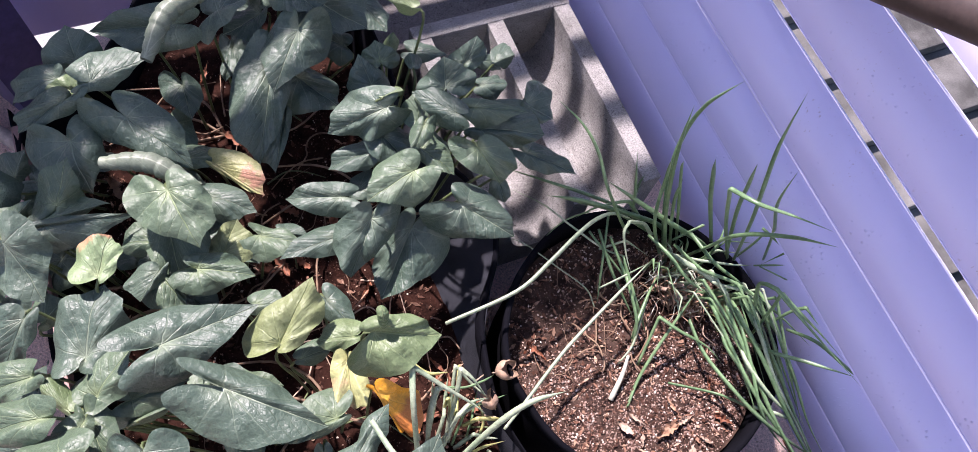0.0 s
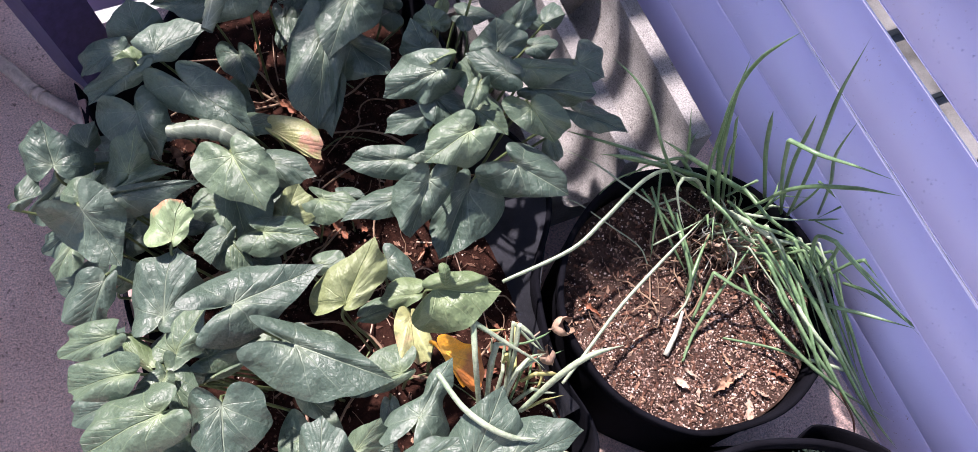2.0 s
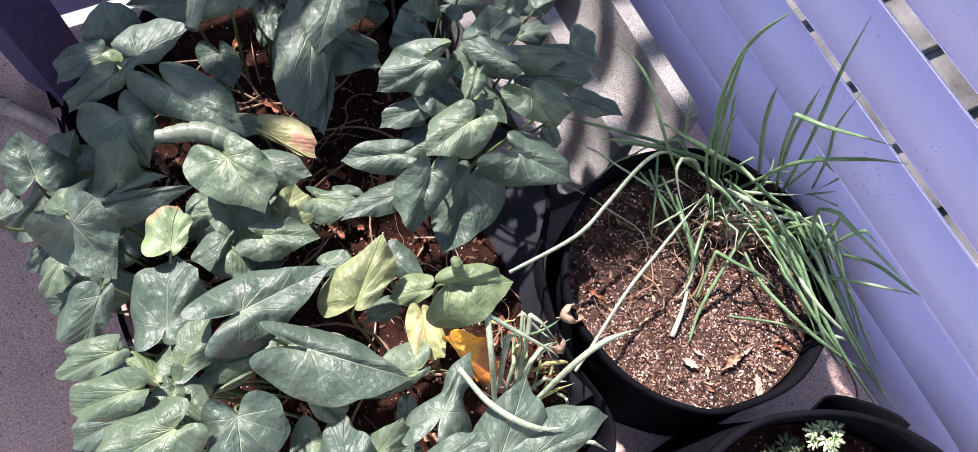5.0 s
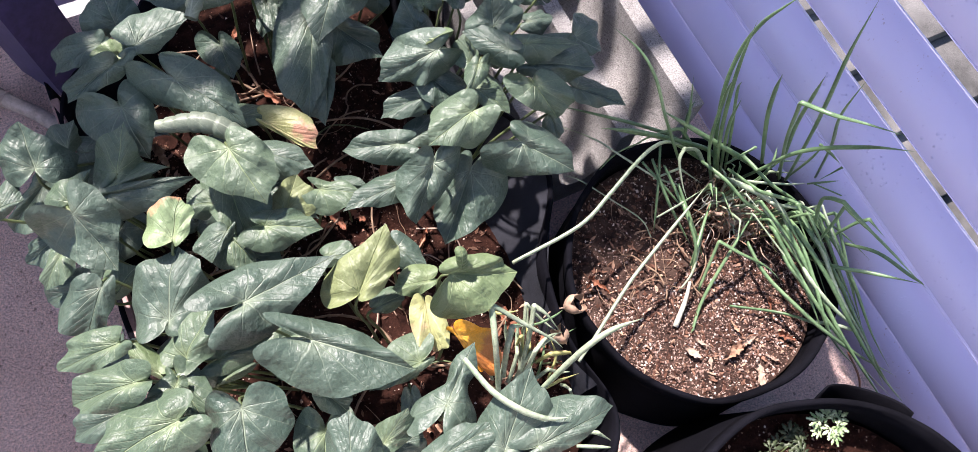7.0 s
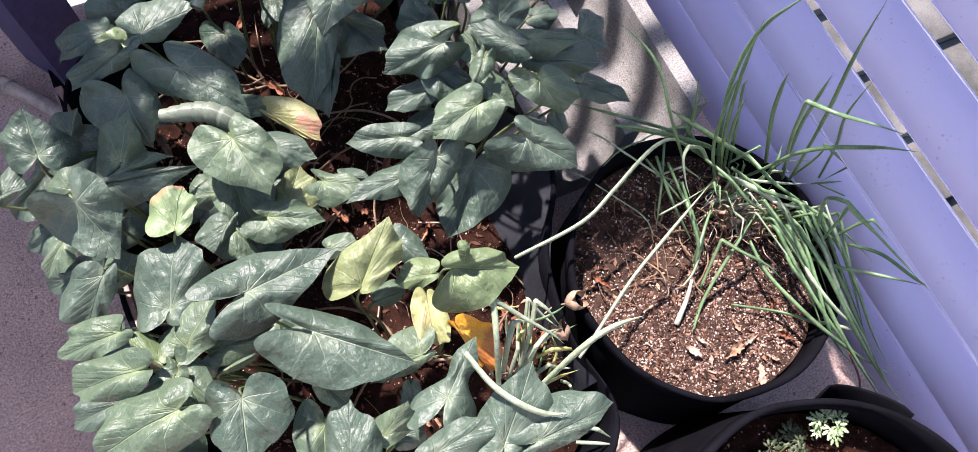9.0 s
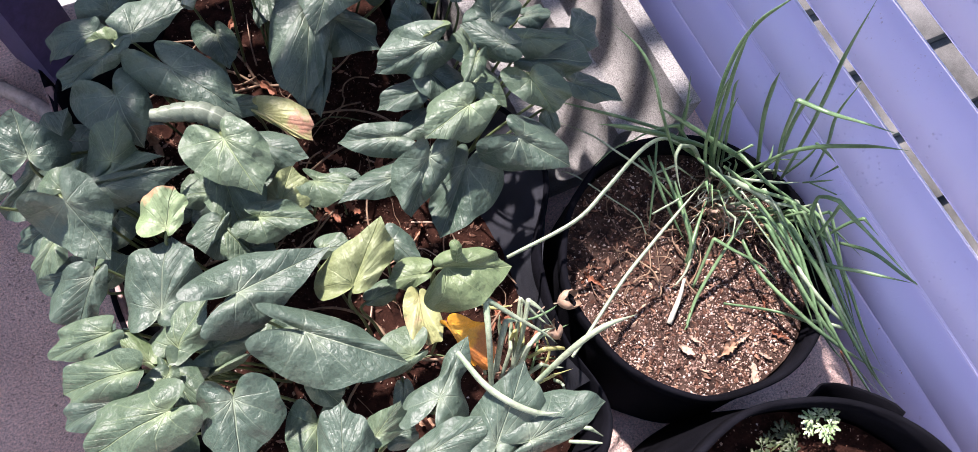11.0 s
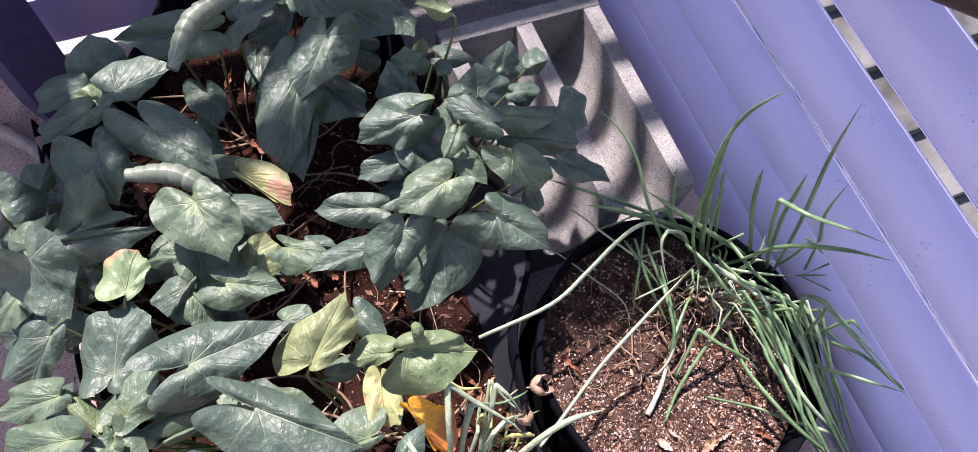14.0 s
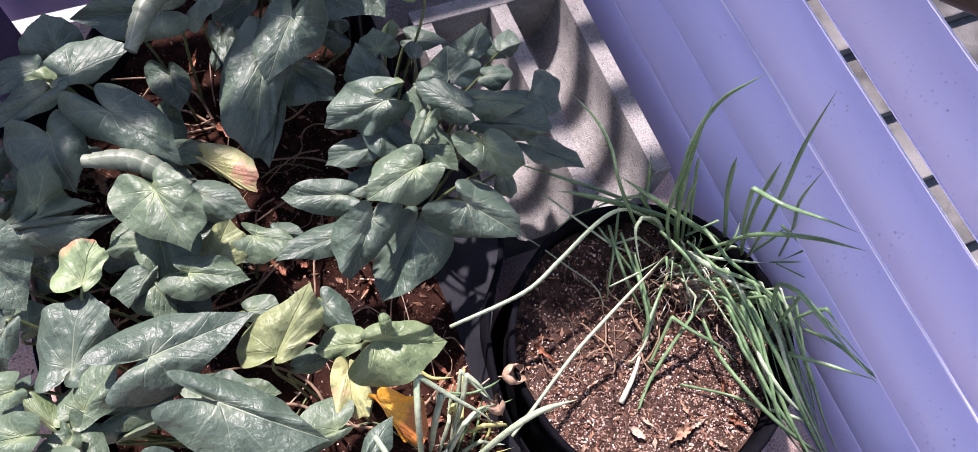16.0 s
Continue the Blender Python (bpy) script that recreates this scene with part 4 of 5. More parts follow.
leaf(vine_near, (0.061, 0.251, 0.385), (0.142, 0.224, 0.365), (0.107, 0.262, 0.385), (0.049, 0.202, 0.350), PALE, arch=0.08, cup=0.3, wave=1.3)
leaf(vine_near, (-0.052, 0.283, 0.370), (0.011, 0.342, 0.385), (-0.086, 0.320, 0.355), (0.008, 0.297, 0.365), MOTTLED, lobes=(0.72, 0.72), cup=0.3)
leaf(vine_near, (0.037, 0.268, 0.345), (-0.011, 0.279, 0.340), (0.027, 0.300, 0.333), (0.007, 0.259, 0.333), PALE)
leaf(vine_near, (0.021, 0.331, 0.330), (0.044, 0.282, 0.315), (0.047, 0.332, 0.318), (0.016, 0.304, 0.318), LEAF)
leaf(vine_near, (-0.068, 0.351, 0.345), (-0.030, 0.339, 0.340), (-0.045, 0.368, 0.333), (-0.060, 0.336, 0.333), FRESH)
leaf(vine_near, (-0.034, 0.272, 0.310), (0.007, 0.275, 0.300), (-0.012, 0.294, 0.298), (-0.013, 0.262, 0.298), FRESH)
leaf(vine_near, (0.021, 0.243, 0.330), (0.010, 0.185, 0.300), (-0.008, 0.223, 0.318), (0.036, 0.198, 0.318), PALE_YELLOW, wave=1.5)
leaf(vine_near, (0.044, 0.192, 0.310), (0.070, 0.129, 0.250), (0.096, 0.168, 0.280), (0.053, 0.177, 0.270), ORANGE, wave=2.0)
leaf(vine_near, (0.024, 0.034, 0.400), (0.092, 0.105, 0.410), (0.017, 0.081, 0.385), (0.087, 0.038, 0.385), LEAF, cup=0.2)
leaf(vine_near, (0.062, 0.021, 0.400), (0.168, 0.023, 0.380), (0.101, 0.064, 0.385), (0.088, 0.004, 0.380), LEAF)
leaf(vine_near, (-0.051, 0.059, 0.395), (0.031, 0.066, 0.390), (-0.023, 0.083, 0.383), (-0.014, 0.033, 0.383), LEAF)
leaf(vine_mid, (0.064, 0.420, 0.315), (-0.022, 0.418, 0.300), (0.041, 0.448, 0.303), (0.052, 0.399, 0.303), LEAF)
leaf(vine_mid, (0.081, 0.469, 0.335), (0.006, 0.500, 0.315), (0.066, 0.501, 0.330), (0.062, 0.451, 0.315), LEAF, lobes=(1.11, 1.00))
leaf(vine_mid, (0.110, 0.413, 0.355), (0.061, 0.359, 0.300), (0.055, 0.413, 0.335), (0.143, 0.400, 0.335), LEAF)
leaf(vine_mid, (0.166, 0.404, 0.300), (0.094, 0.331, 0.250), (0.109, 0.394, 0.270), (0.195, 0.348, 0.280), LEAF)
leaf(vine_mid, (0.234, 0.388, 0.365), (0.295, 0.334, 0.325), (0.191, 0.371, 0.335), (0.282, 0.398, 0.350), LEAF)
leaf(vine_mid, (0.277, 0.448, 0.400), (0.297, 0.400, 0.365), (0.243, 0.451, 0.390), (0.324, 0.426, 0.390), FRESH, cup=0.12)
leaf(vine_mid, (0.181, 0.445, 0.395), (0.111, 0.430, 0.375), (0.145, 0.478, 0.385), (0.176, 0.407, 0.375), FRESH, lobes=(1.00, 1.19), cup=0.12)
leaf(vine_mid, (0.167, 0.537, 0.350), (0.194, 0.485, 0.330), (0.145, 0.509, 0.338), (0.214, 0.521, 0.338), LEAF)
leaf(vine_mid, (0.157, 0.526, 0.335), (0.077, 0.527, 0.315), (0.124, 0.550, 0.323), (0.123, 0.504, 0.323), LEAF)
leaf(vine_mid, (0.115, 0.492, 0.300), (0.169, 0.483, 0.295), (0.151, 0.516, 0.288), (0.130, 0.468, 0.288), LEAF)
leaf(vine_mid, (0.176, 0.548, 0.400), (0.096, 0.563, 0.350), (0.138, 0.597, 0.385), (0.167, 0.532, 0.355), LEAF, wave=1.7, arch=0.12, cup=0.3)
leaf(vine_mid, (0.178, 0.561, 0.410), (0.207, 0.558, 0.415), (0.199, 0.579, 0.398), (0.200, 0.561, 0.398), PALE)
leaf(vine_mid, (0.179, 0.617, 0.360), (0.172, 0.657, 0.385), (0.146, 0.631, 0.348), (0.208, 0.625, 0.348), LEAF)
leaf(vine_mid, (0.202, 0.645, 0.370), (0.203, 0.674, 0.385), (0.178, 0.669, 0.358), (0.234, 0.655, 0.358), FRESH)
leaf(vine_mid, (0.224, 0.671, 0.360), (0.237, 0.688, 0.375), (0.222, 0.692, 0.348), (0.244, 0.683, 0.348), PALE)
leaf(vine_mid, (0.242, 0.615, 0.380), (0.245, 0.635, 0.385), (0.237, 0.639, 0.368), (0.262, 0.632, 0.368), LEAF)
leaf(vine_mid, (0.270, 0.556, 0.400), (0.279, 0.592, 0.420), (0.232, 0.575, 0.385), (0.321, 0.565, 0.390), LEAF)
leaf(vine_mid, (0.262, 0.501, 0.420), (0.218, 0.555, 0.410), (0.261, 0.541, 0.415), (0.241, 0.498, 0.400), LEAF, lobes=(1.00, 1.11), cup=0.12)
leaf(vine_mid, (0.218, 0.516, 0.390), (0.222, 0.557, 0.400), (0.197, 0.548, 0.378), (0.238, 0.546, 0.378), FRESH)
leaf(vine_mid, (0.215, 0.497, 0.415), (0.190, 0.470, 0.395), (0.194, 0.497, 0.403), (0.229, 0.490, 0.403), FRESH)
leaf(vine_mid, (0.208, 0.482, 0.380), (0.242, 0.440, 0.355), (0.246, 0.499, 0.368), (0.212, 0.448, 0.368), FRESH)
leaf(vine_mid, (0.298, 0.488, 0.380), (0.393, 0.460, 0.355), (0.369, 0.522, 0.370), (0.338, 0.461, 0.345), LEAF, arch=0.1)
leaf(vine_mid, (0.297, 0.511, 0.400), (0.367, 0.483, 0.390), (0.335, 0.517, 0.388), (0.301, 0.484, 0.388), FRESH)
leaf(vine_mid, (0.385, 0.512, 0.365), (0.419, 0.482, 0.350), (0.431, 0.546, 0.353), (0.383, 0.485, 0.353), LEAF)
leaf(vine_mid, (0.374, 0.461, 0.310), (0.438, 0.410, 0.290), (0.411, 0.467, 0.298), (0.375, 0.433, 0.298), LEAF)
leaf(vine_mid, (0.318, 0.599, 0.380), (0.347, 0.627, 0.400), (0.296, 0.621, 0.368), (0.358, 0.612, 0.368), LEAF)
leaf(vine_mid, (0.364, 0.590, 0.380), (0.397, 0.591, 0.380), (0.391, 0.625, 0.368), (0.385, 0.586, 0.368), LEAF)
leaf(vine_mid, (0.339, 0.611, 0.370), (0.377, 0.584, 0.360), (0.361, 0.623, 0.358), (0.344, 0.595, 0.358), LEAF)
leaf(vine_mid, (0.331, 0.563, 0.370), (0.373, 0.557, 0.360), (0.359, 0.578, 0.358), (0.344, 0.541, 0.358), LEAF)
leaf(vine_mid, (0.268, 0.676, 0.330), (0.313, 0.655, 0.320), (0.287, 0.698, 0.318), (0.264, 0.660, 0.318), LEAF)
leaf(vine_mid, (0.250, 0.534, 0.360), (0.291, 0.529, 0.350), (0.275, 0.553, 0.348), (0.265, 0.519, 0.348), LEAF)
leaf(vine_mid, (0.313, 0.429, 0.310), (0.314, 0.404, 0.290), (0.296, 0.419, 0.298), (0.328, 0.414, 0.298), LEAF)
leaf(vine_mid, (0.252, 0.651, 0.470), (0.217, 0.674, 0.470), (0.248, 0.691, 0.458), (0.239, 0.656, 0.458), PALE)
rolled_leaf(vine_far, (-0.202, 0.600, 0.370), (-0.094, 0.526, 0.360), 0.030, UNDER)
rolled_leaf(vine_far, (-0.109, 0.713, 0.410), (-0.002, 0.802, 0.420), 0.030, UNDER)

rolled_leaf(vine_near, (0.075, 0.271, 0.412), (0.074, 0.254, 0.392), 0.015, PALE)

# smaller leaves in the understorey
fill = random.Random(21)
for i in range(15):
    x, y = fill.uniform(-0.36, -0.10), fill.uniform(0.16, 0.74)
    a, size = fill.uniform(0, 6.28), fill.uniform(0.055, 0.09)
    z = fill.uniform(0.20, 0.26)
    owner = vine_far if y > 0.6 else vine_left if y > 0.36 else vine_near
    small_leaf(owner, (x, y, z), (x + size * math.cos(a), y + size * math.sin(a), z - fill.uniform(0.0, 0.03)), size * fill.uniform(0.85, 1.1), LEAF if fill.random() < 0.7 else FRESH, fill)


# ---- green onions ----
def bent_leaf(plant, points, r, mat):
    """A hollow leaf: nearly straight lengths with tight bends between, tapering to its tip."""
    p = [Vector(q) for q in points]
    path = [p[0]]
    for a, b, c in zip(p, p[1:], p[2:]):
        if (b - a).angle(c - b) > 0.75:
            path += [b.lerp(a, 0.16), b.lerp(a, 0.03) * 0.5 + b.lerp(c, 0.03) * 0.5, b.lerp(c, 0.16)]
        else:
            path.append(b)
    path = smooth_path(path + [p[-1]], 6)
    return tube("leaf", path, lambda t: r * (0.85 + 0.3 * math.sin(math.pi * t) - 0.25 * t - 0.62 * max(0.0, t - 0.72) / 0.28), mat, plant, 8, 0.72)


def kinked_leaf(plant, p0, p1, p2, r, mat):
    """A hollow leaf that has snapped over: two nearly straight lengths with a flattened kink."""
    a, b, c = Vector(p0), Vector(p1), Vector(p2)
    sag = Vector((0, 0, 0.006))
    path = [a.lerp(b, i / 6) + sag * math.sin(math.pi * i / 6) for i in range(6)] + [b.lerp(a, 0.03), b, b.lerp(c, 0.03)] + [b.lerp(c, i / 7) - sag * math.sin(math.pi * i / 7) * 1.5 for i in range(1, 8)]
    return tube("leaf", path, lambda t: r * (1.0 - 0.15 * t - 0.75 * max(0.0, t - 0.8) / 0.2), mat, plant, 8, 0.7)


onion_bag = empty("green_onion", (0.45, 0.2, 0.165), "clump of green onions flopping over the bag's rim", "green onion")
onion_planter = empty("green_onion", (0.15, 0.15, 0.135), "pale bent green onion shoots in the planter corner", "green onion")
bent_leaf(onion_bag, [(0.167, 0.261, 0.270), (0.278, 0.268, 0.280), (0.341, 0.291, 0.290), (0.394, 0.314, 0.300), (0.436, 0.328, 0.300), (0.471, 0.328, 0.290), (0.530, 0.311, 0.240)], 0.0042, SCALLION_PALE)
bent_leaf(onion_bag, [(0.544, 0.299, 0.220), (0.493, 0.338, 0.270), (0.448, 0.375, 0.280), (0.394, 0.419, 0.280), (0.340, 0.469, 0.270)], 0.0032, SCALLION)
bent_leaf(onion_bag, [(0.567, 0.297, 0.220), (0.538, 0.311, 0.250), (0.460, 0.344, 0.290), (0.415, 0.369, 0.300), (0.375, 0.389, 0.300)], 0.0042, SCALLION)
bent_leaf(onion_bag, [(0.544, 0.299, 0.220), (0.476, 0.335, 0.280), (0.430, 0.366, 0.285), (0.400, 0.383, 0.285)], 0.0034, SCALLION)
bent_leaf(onion_bag, [(0.529, 0.309, 0.240), (0.499, 0.341, 0.290), (0.484, 0.345, 0.290), (0.446, 0.352, 0.280), (0.418, 0.356, 0.250)], 0.0036, SCALLION)
bent_leaf(onion_bag, [(0.483, 0.279, 0.220), (0.446, 0.299, 0.240), (0.409, 0.350, 0.250), (0.387, 0.399, 0.240), (0.351, 0.454, 0.220)], 0.0019, SCALLION_PALE)
bent_leaf(onion_bag, [(0.415, 0.228, 0.180), (0.411, 0.259, 0.190), (0.376, 0.301, 0.210), (0.338, 0.353, 0.220), (0.313, 0.373, 0.220)], 0.0013, SCALLION_PALE)
bent_leaf(onion_bag, [(0.449, 0.359, 0.250), (0.426, 0.360, 0.250), (0.399, 0.359, 0.240), (0.357, 0.345, 0.220)], 0.0015, SCALLION)
bent_leaf(onion_bag, [(0.507, 0.314, 0.220), (0.480, 0.312, 0.272), (0.437, 0.340, 0.374), (0.424, 0.376, 0.426), (0.407, 0.409, 0.458), (0.383, 0.453, 0.470)], 0.0027, SCALLION)
bent_leaf(onion_bag, [(0.618, 0.250, 0.220), (0.591, 0.262, 0.250), (0.536, 0.299, 0.290), (0.496, 0.340, 0.310), (0.467, 0.374, 0.320)], 0.0044, SCALLION)
bent_leaf(onion_bag, [(0.531, 0.293, 0.240), (0.514, 0.305, 0.270), (0.479, 0.307, 0.300), (0.467, 0.295, 0.290), (0.467, 0.266, 0.260), (0.470, 0.240, 0.240)], 0.0036, SCALLION_PALE)
bent_leaf(onion_bag, [(0.561, 0.255, 0.170), (0.551, 0.307, 0.270), (0.549, 0.346, 0.360), (0.558, 0.367, 0.430), (0.562, 0.367, 0.490), (0.567, 0.357, 0.535), (0.579, 0.350, 0.565)], 0.0032, SCALLION)
bent_leaf(onion_bag, [(0.567, 0.261, 0.170), (0.531, 0.298, 0.320), (0.511, 0.328, 0.460), (0.511, 0.348, 0.550)], 0.0034, SCALLION)
bent_leaf(onion_bag, [(0.560, 0.260, 0.170), (0.512, 0.291, 0.307), (0.507, 0.318, 0.413), (0.488, 0.315, 0.480)], 0.0030, SCALLION)
bent_leaf(onion_bag, [(0.578, 0.268, 0.170), (0.541, 0.300, 0.330), (0.524, 0.305, 0.420)], 0.0030, SCALLION)
bent_leaf(onion_bag, [(0.595, 0.281, 0.180), (0.561, 0.301, 0.303), (0.541, 0.325, 0.397), (0.525, 0.321, 0.440)], 0.0027, SCALLION)
bent_leaf(onion_bag, [(0.538, 0.339, 0.200), (0.513, 0.335, 0.260), (0.494, 0.342, 0.340), (0.482, 0.365, 0.420)], 0.0029, SCALLION)
bent_leaf(onion_bag, [(0.531, 0.336, 0.200), (0.526, 0.360, 0.280), (0.536, 0.369, 0.310)], 0.0019, SCALLION)
bent_leaf(onion_bag, [(0.646, 0.246, 0.180), (0.578, 0.276, 0.363), (0.538, 0.281, 0.467), (0.504, 0.274, 0.540)], 0.0038, SCALLION)
bent_leaf(onion_bag, [(0.661, 0.215, 0.180), (0.571, 0.231, 0.380), (0.501, 0.232, 0.540), (0.512, 0.196, 0.560), (0.546, 0.167, 0.560), (0.580, 0.135, 0.560)], 0.0033, SCALLION)
bent_leaf(onion_bag, [(0.654, 0.218, 0.180), (0.601, 0.245, 0.370), (0.569, 0.249, 0.480), (0.545, 0.248, 0.550)], 0.0036, SCALLION)
bent_leaf(onion_bag, [(0.658, 0.207, 0.180), (0.614, 0.226, 0.374), (0.579, 0.235, 0.488), (0.561, 0.251, 0.581), (0.572, 0.274, 0.655)], 0.0036, SCALLION)
bent_leaf(onion_bag, [(0.693, 0.191, 0.220), (0.647, 0.204, 0.360), (0.605, 0.216, 0.460), (0.582, 0.220, 0.560)], 0.0029, SCALLION)
bent_leaf(onion_bag, [(0.591, 0.251, 0.200), (0.576, 0.229, 0.304), (0.562, 0.212, 0.388), (0.558, 0.189, 0.452), (0.569, 0.161, 0.497), (0.559, 0.140, 0.541), (0.567, 0.115, 0.570)], 0.0032, SCALLION)
bent_leaf(onion_bag, [(0.655, 0.216, 0.220), (0.649, 0.211, 0.300), (0.654, 0.214, 0.340)], 0.0027, SCALLION)
bent_leaf(onion_bag, [(0.634, 0.214, 0.360), (0.673, 0.175, 0.330), (0.652, 0.180, 0.280)], 0.0027, SCALLION)
bent_leaf(onion_bag, [(0.660, 0.188, 0.250), (0.699, 0.167, 0.270)], 0.0019, SCALLION)
bent_leaf(onion_bag, [(0.656, 0.180, 0.270), (0.714, 0.132, 0.250)], 0.0014, SCALLION)
bent_leaf(onion_bag, [(0.617, 0.107, 0.240), (0.584, 0.138, 0.353), (0.575, 0.135, 0.387), (0.573, 0.119, 0.410), (0.585, 0.085, 0.403), (0.608, 0.035, 0.387), (0.645, -0.037, 0.360)], 0.0036, SCALLION)
bent_leaf(onion_bag, [(0.606, 0.091, 0.230), (0.614, 0.110, 0.316), (0.608, 0.118, 0.362), (0.619, 0.087, 0.358), (0.641, 0.050, 0.344), (0.663, 0.001, 0.330)], 0.0033, SCALLION)
bent_leaf(onion_bag, [(0.626, 0.096, 0.250), (0.631, 0.094, 0.323), (0.633, 0.088, 0.357), (0.635, 0.055, 0.360)], 0.0029, SCALLION)
bent_leaf(onion_bag, [(0.650, 0.078, 0.260), (0.658, 0.043, 0.300), (0.673, -0.004, 0.310), (0.673, -0.033, 0.330)], 0.0029, SCALLION)
bent_leaf(onion_bag, [(0.602, 0.094, 0.220), (0.600, 0.055, 0.277), (0.627, 0.022, 0.303), (0.668, -0.024, 0.330)], 0.0029, SCALLION)
bent_leaf(onion_bag, [(0.537, 0.264, 0.240), (0.540, 0.225, 0.280), (0.564, 0.192, 0.280), (0.582, 0.160, 0.270), (0.572, 0.108, 0.260), (0.571, 0.031, 0.240), (0.585, 0.002, 0.230)], 0.0046, SCALLION_PALE)
bent_leaf(onion_bag, [(0.397, 0.065, 0.165), (0.439, 0.105, 0.180), (0.502, 0.151, 0.230), (0.568, 0.194, 0.270)], 0.0036, SCALLION)
bent_leaf(onion_bag, [(0.197, 0.099, 0.230), (0.231, 0.118, 0.240), (0.314, 0.166, 0.250), (0.383, 0.198, 0.260), (0.452, 0.228, 0.260), (0.515, 0.255, 0.250)], 0.0036, SCALLION_PALE)
bent_leaf(onion_bag, [(0.533, 0.150, 0.220), (0.530, 0.092, 0.220), (0.544, 0.017, 0.230), (0.561, -0.028, 0.230), (0.605, -0.079, 0.200), (0.668, -0.136, 0.160)], 0.0036, SCALLION)
bent_leaf(onion_bag, [(0.443, 0.120, 0.170), (0.481, 0.167, 0.240), (0.501, 0.136, 0.240), (0.539, 0.102, 0.220), (0.560, 0.066, 0.200)], 0.0032, SCALLION)
bent_leaf(onion_bag, [(0.584, 0.151, 0.250), (0.572, 0.135, 0.270), (0.571, 0.065, 0.260), (0.578, -0.035, 0.230), (0.609, -0.123, 0.180), (0.651, -0.208, 0.120)], 0.0038, SCALLION)
bent_leaf(onion_bag, [(0.596, 0.157, 0.250), (0.580, 0.129, 0.280), (0.585, 0.045, 0.270), (0.595, -0.035, 0.240), (0.617, -0.109, 0.200), (0.658, -0.181, 0.150)], 0.0038, SCALLION)
bent_leaf(onion_bag, [(0.618, 0.158, 0.240), (0.595, 0.117, 0.280), (0.605, 0.039, 0.260), (0.609, -0.049, 0.230), (0.633, -0.123, 0.180), (0.665, -0.176, 0.140)], 0.0034, SCALLION)
bent_leaf(onion_bag, [(0.568, 0.174, 0.240), (0.552, 0.140, 0.270), (0.554, 0.083, 0.260), (0.558, 0.021, 0.250), (0.573, -0.033, 0.230), (0.612, -0.103, 0.180), (0.662, -0.173, 0.130)], 0.0034, SCALLION)
bent_leaf(onion_bag, [(0.627, 0.128, 0.260), (0.621, 0.095, 0.280), (0.631, 0.046, 0.260)], 0.0042, SCALLION)
bent_leaf(onion_bag, [(0.597, 0.145, 0.250), (0.578, 0.101, 0.270), (0.568, 0.045, 0.260), (0.561, -0.009, 0.240), (0.581, -0.050, 0.200), (0.616, -0.103, 0.160)], 0.0032, SCALLION)
bent_leaf(onion_bag, [(0.576, 0.088, 0.250), (0.565, 0.057, 0.260), (0.579, 0.001, 0.250), (0.610, -0.050, 0.230)], 0.0036, SCALLION_PALE)
bent_leaf(onion_bag, [(0.560, -0.003, 0.220), (0.585, -0.026, 0.230), (0.618, -0.051, 0.220)], 0.0034, SCALLION_PALE)
bent_leaf(onion_bag, [(0.474, 0.077, 0.175), (0.532, 0.034, 0.190), (0.551, 0.001, 0.220), (0.577, -0.033, 0.220)], 0.0027, SCALLION)
bent_leaf(onion_bag, [(0.591, -0.065, 0.200), (0.628, -0.112, 0.130), (0.638, -0.147, 0.080)], 0.0017, BROWN)
bent_leaf(onion_bag, [(0.640, 0.145, 0.260), (0.624, 0.116, 0.290), (0.625, 0.059, 0.270), (0.628, 0.010, 0.250), (0.630, -0.056, 0.220), (0.656, -0.124, 0.170)], 0.0034, SCALLION)
bent_leaf(onion_bag, [(0.617, 0.148, 0.250), (0.590, 0.088, 0.290), (0.592, 0.013, 0.260), (0.611, -0.069, 0.220), (0.640, -0.153, 0.150)], 0.0032, SCALLION_PALE)
bent_leaf(onion_bag, [(0.576, 0.166, 0.250), (0.548, 0.097, 0.260), (0.556, 0.043, 0.250), (0.559, -0.024, 0.220)], 0.0030, SCALLION)
bent_leaf(onion_bag, [(0.474, 0.345, 0.260), (0.442, 0.287, 0.240), (0.419, 0.228, 0.180)], 0.0029, SCALLION)
bent_leaf(onion_bag, [(0.446, 0.324, 0.260), (0.447, 0.255, 0.230), (0.467, 0.184, 0.180)], 0.0029, SCALLION)
bent_leaf(onion_bag, [(0.458, 0.307, 0.260), (0.464, 0.236, 0.230), (0.480, 0.174, 0.180)], 0.0029, SCALLION)
bent_leaf(onion_bag, [(0.467, 0.273, 0.250), (0.466, 0.205, 0.220), (0.478, 0.156, 0.170)], 0.0032, SCALLION)
bent_leaf(onion_bag, [(0.457, 0.241, 0.250), (0.453, 0.177, 0.220), (0.441, 0.143, 0.170)], 0.0030, SCALLION)
bent_leaf(onion_bag, [(0.434, 0.329, 0.250), (0.449, 0.284, 0.240), (0.471, 0.231, 0.220)], 0.0025, SCALLION)
bent_leaf(onion_bag, [(0.440, 0.299, 0.240), (0.483, 0.295, 0.250), (0.533, 0.267, 0.200)], 0.0025, SCALLION_PALE)
bent_leaf(onion_bag, [(0.421, 0.245, 0.220), (0.460, 0.245, 0.240), (0.532, 0.258, 0.220)], 0.0023, SCALLION_PALE)
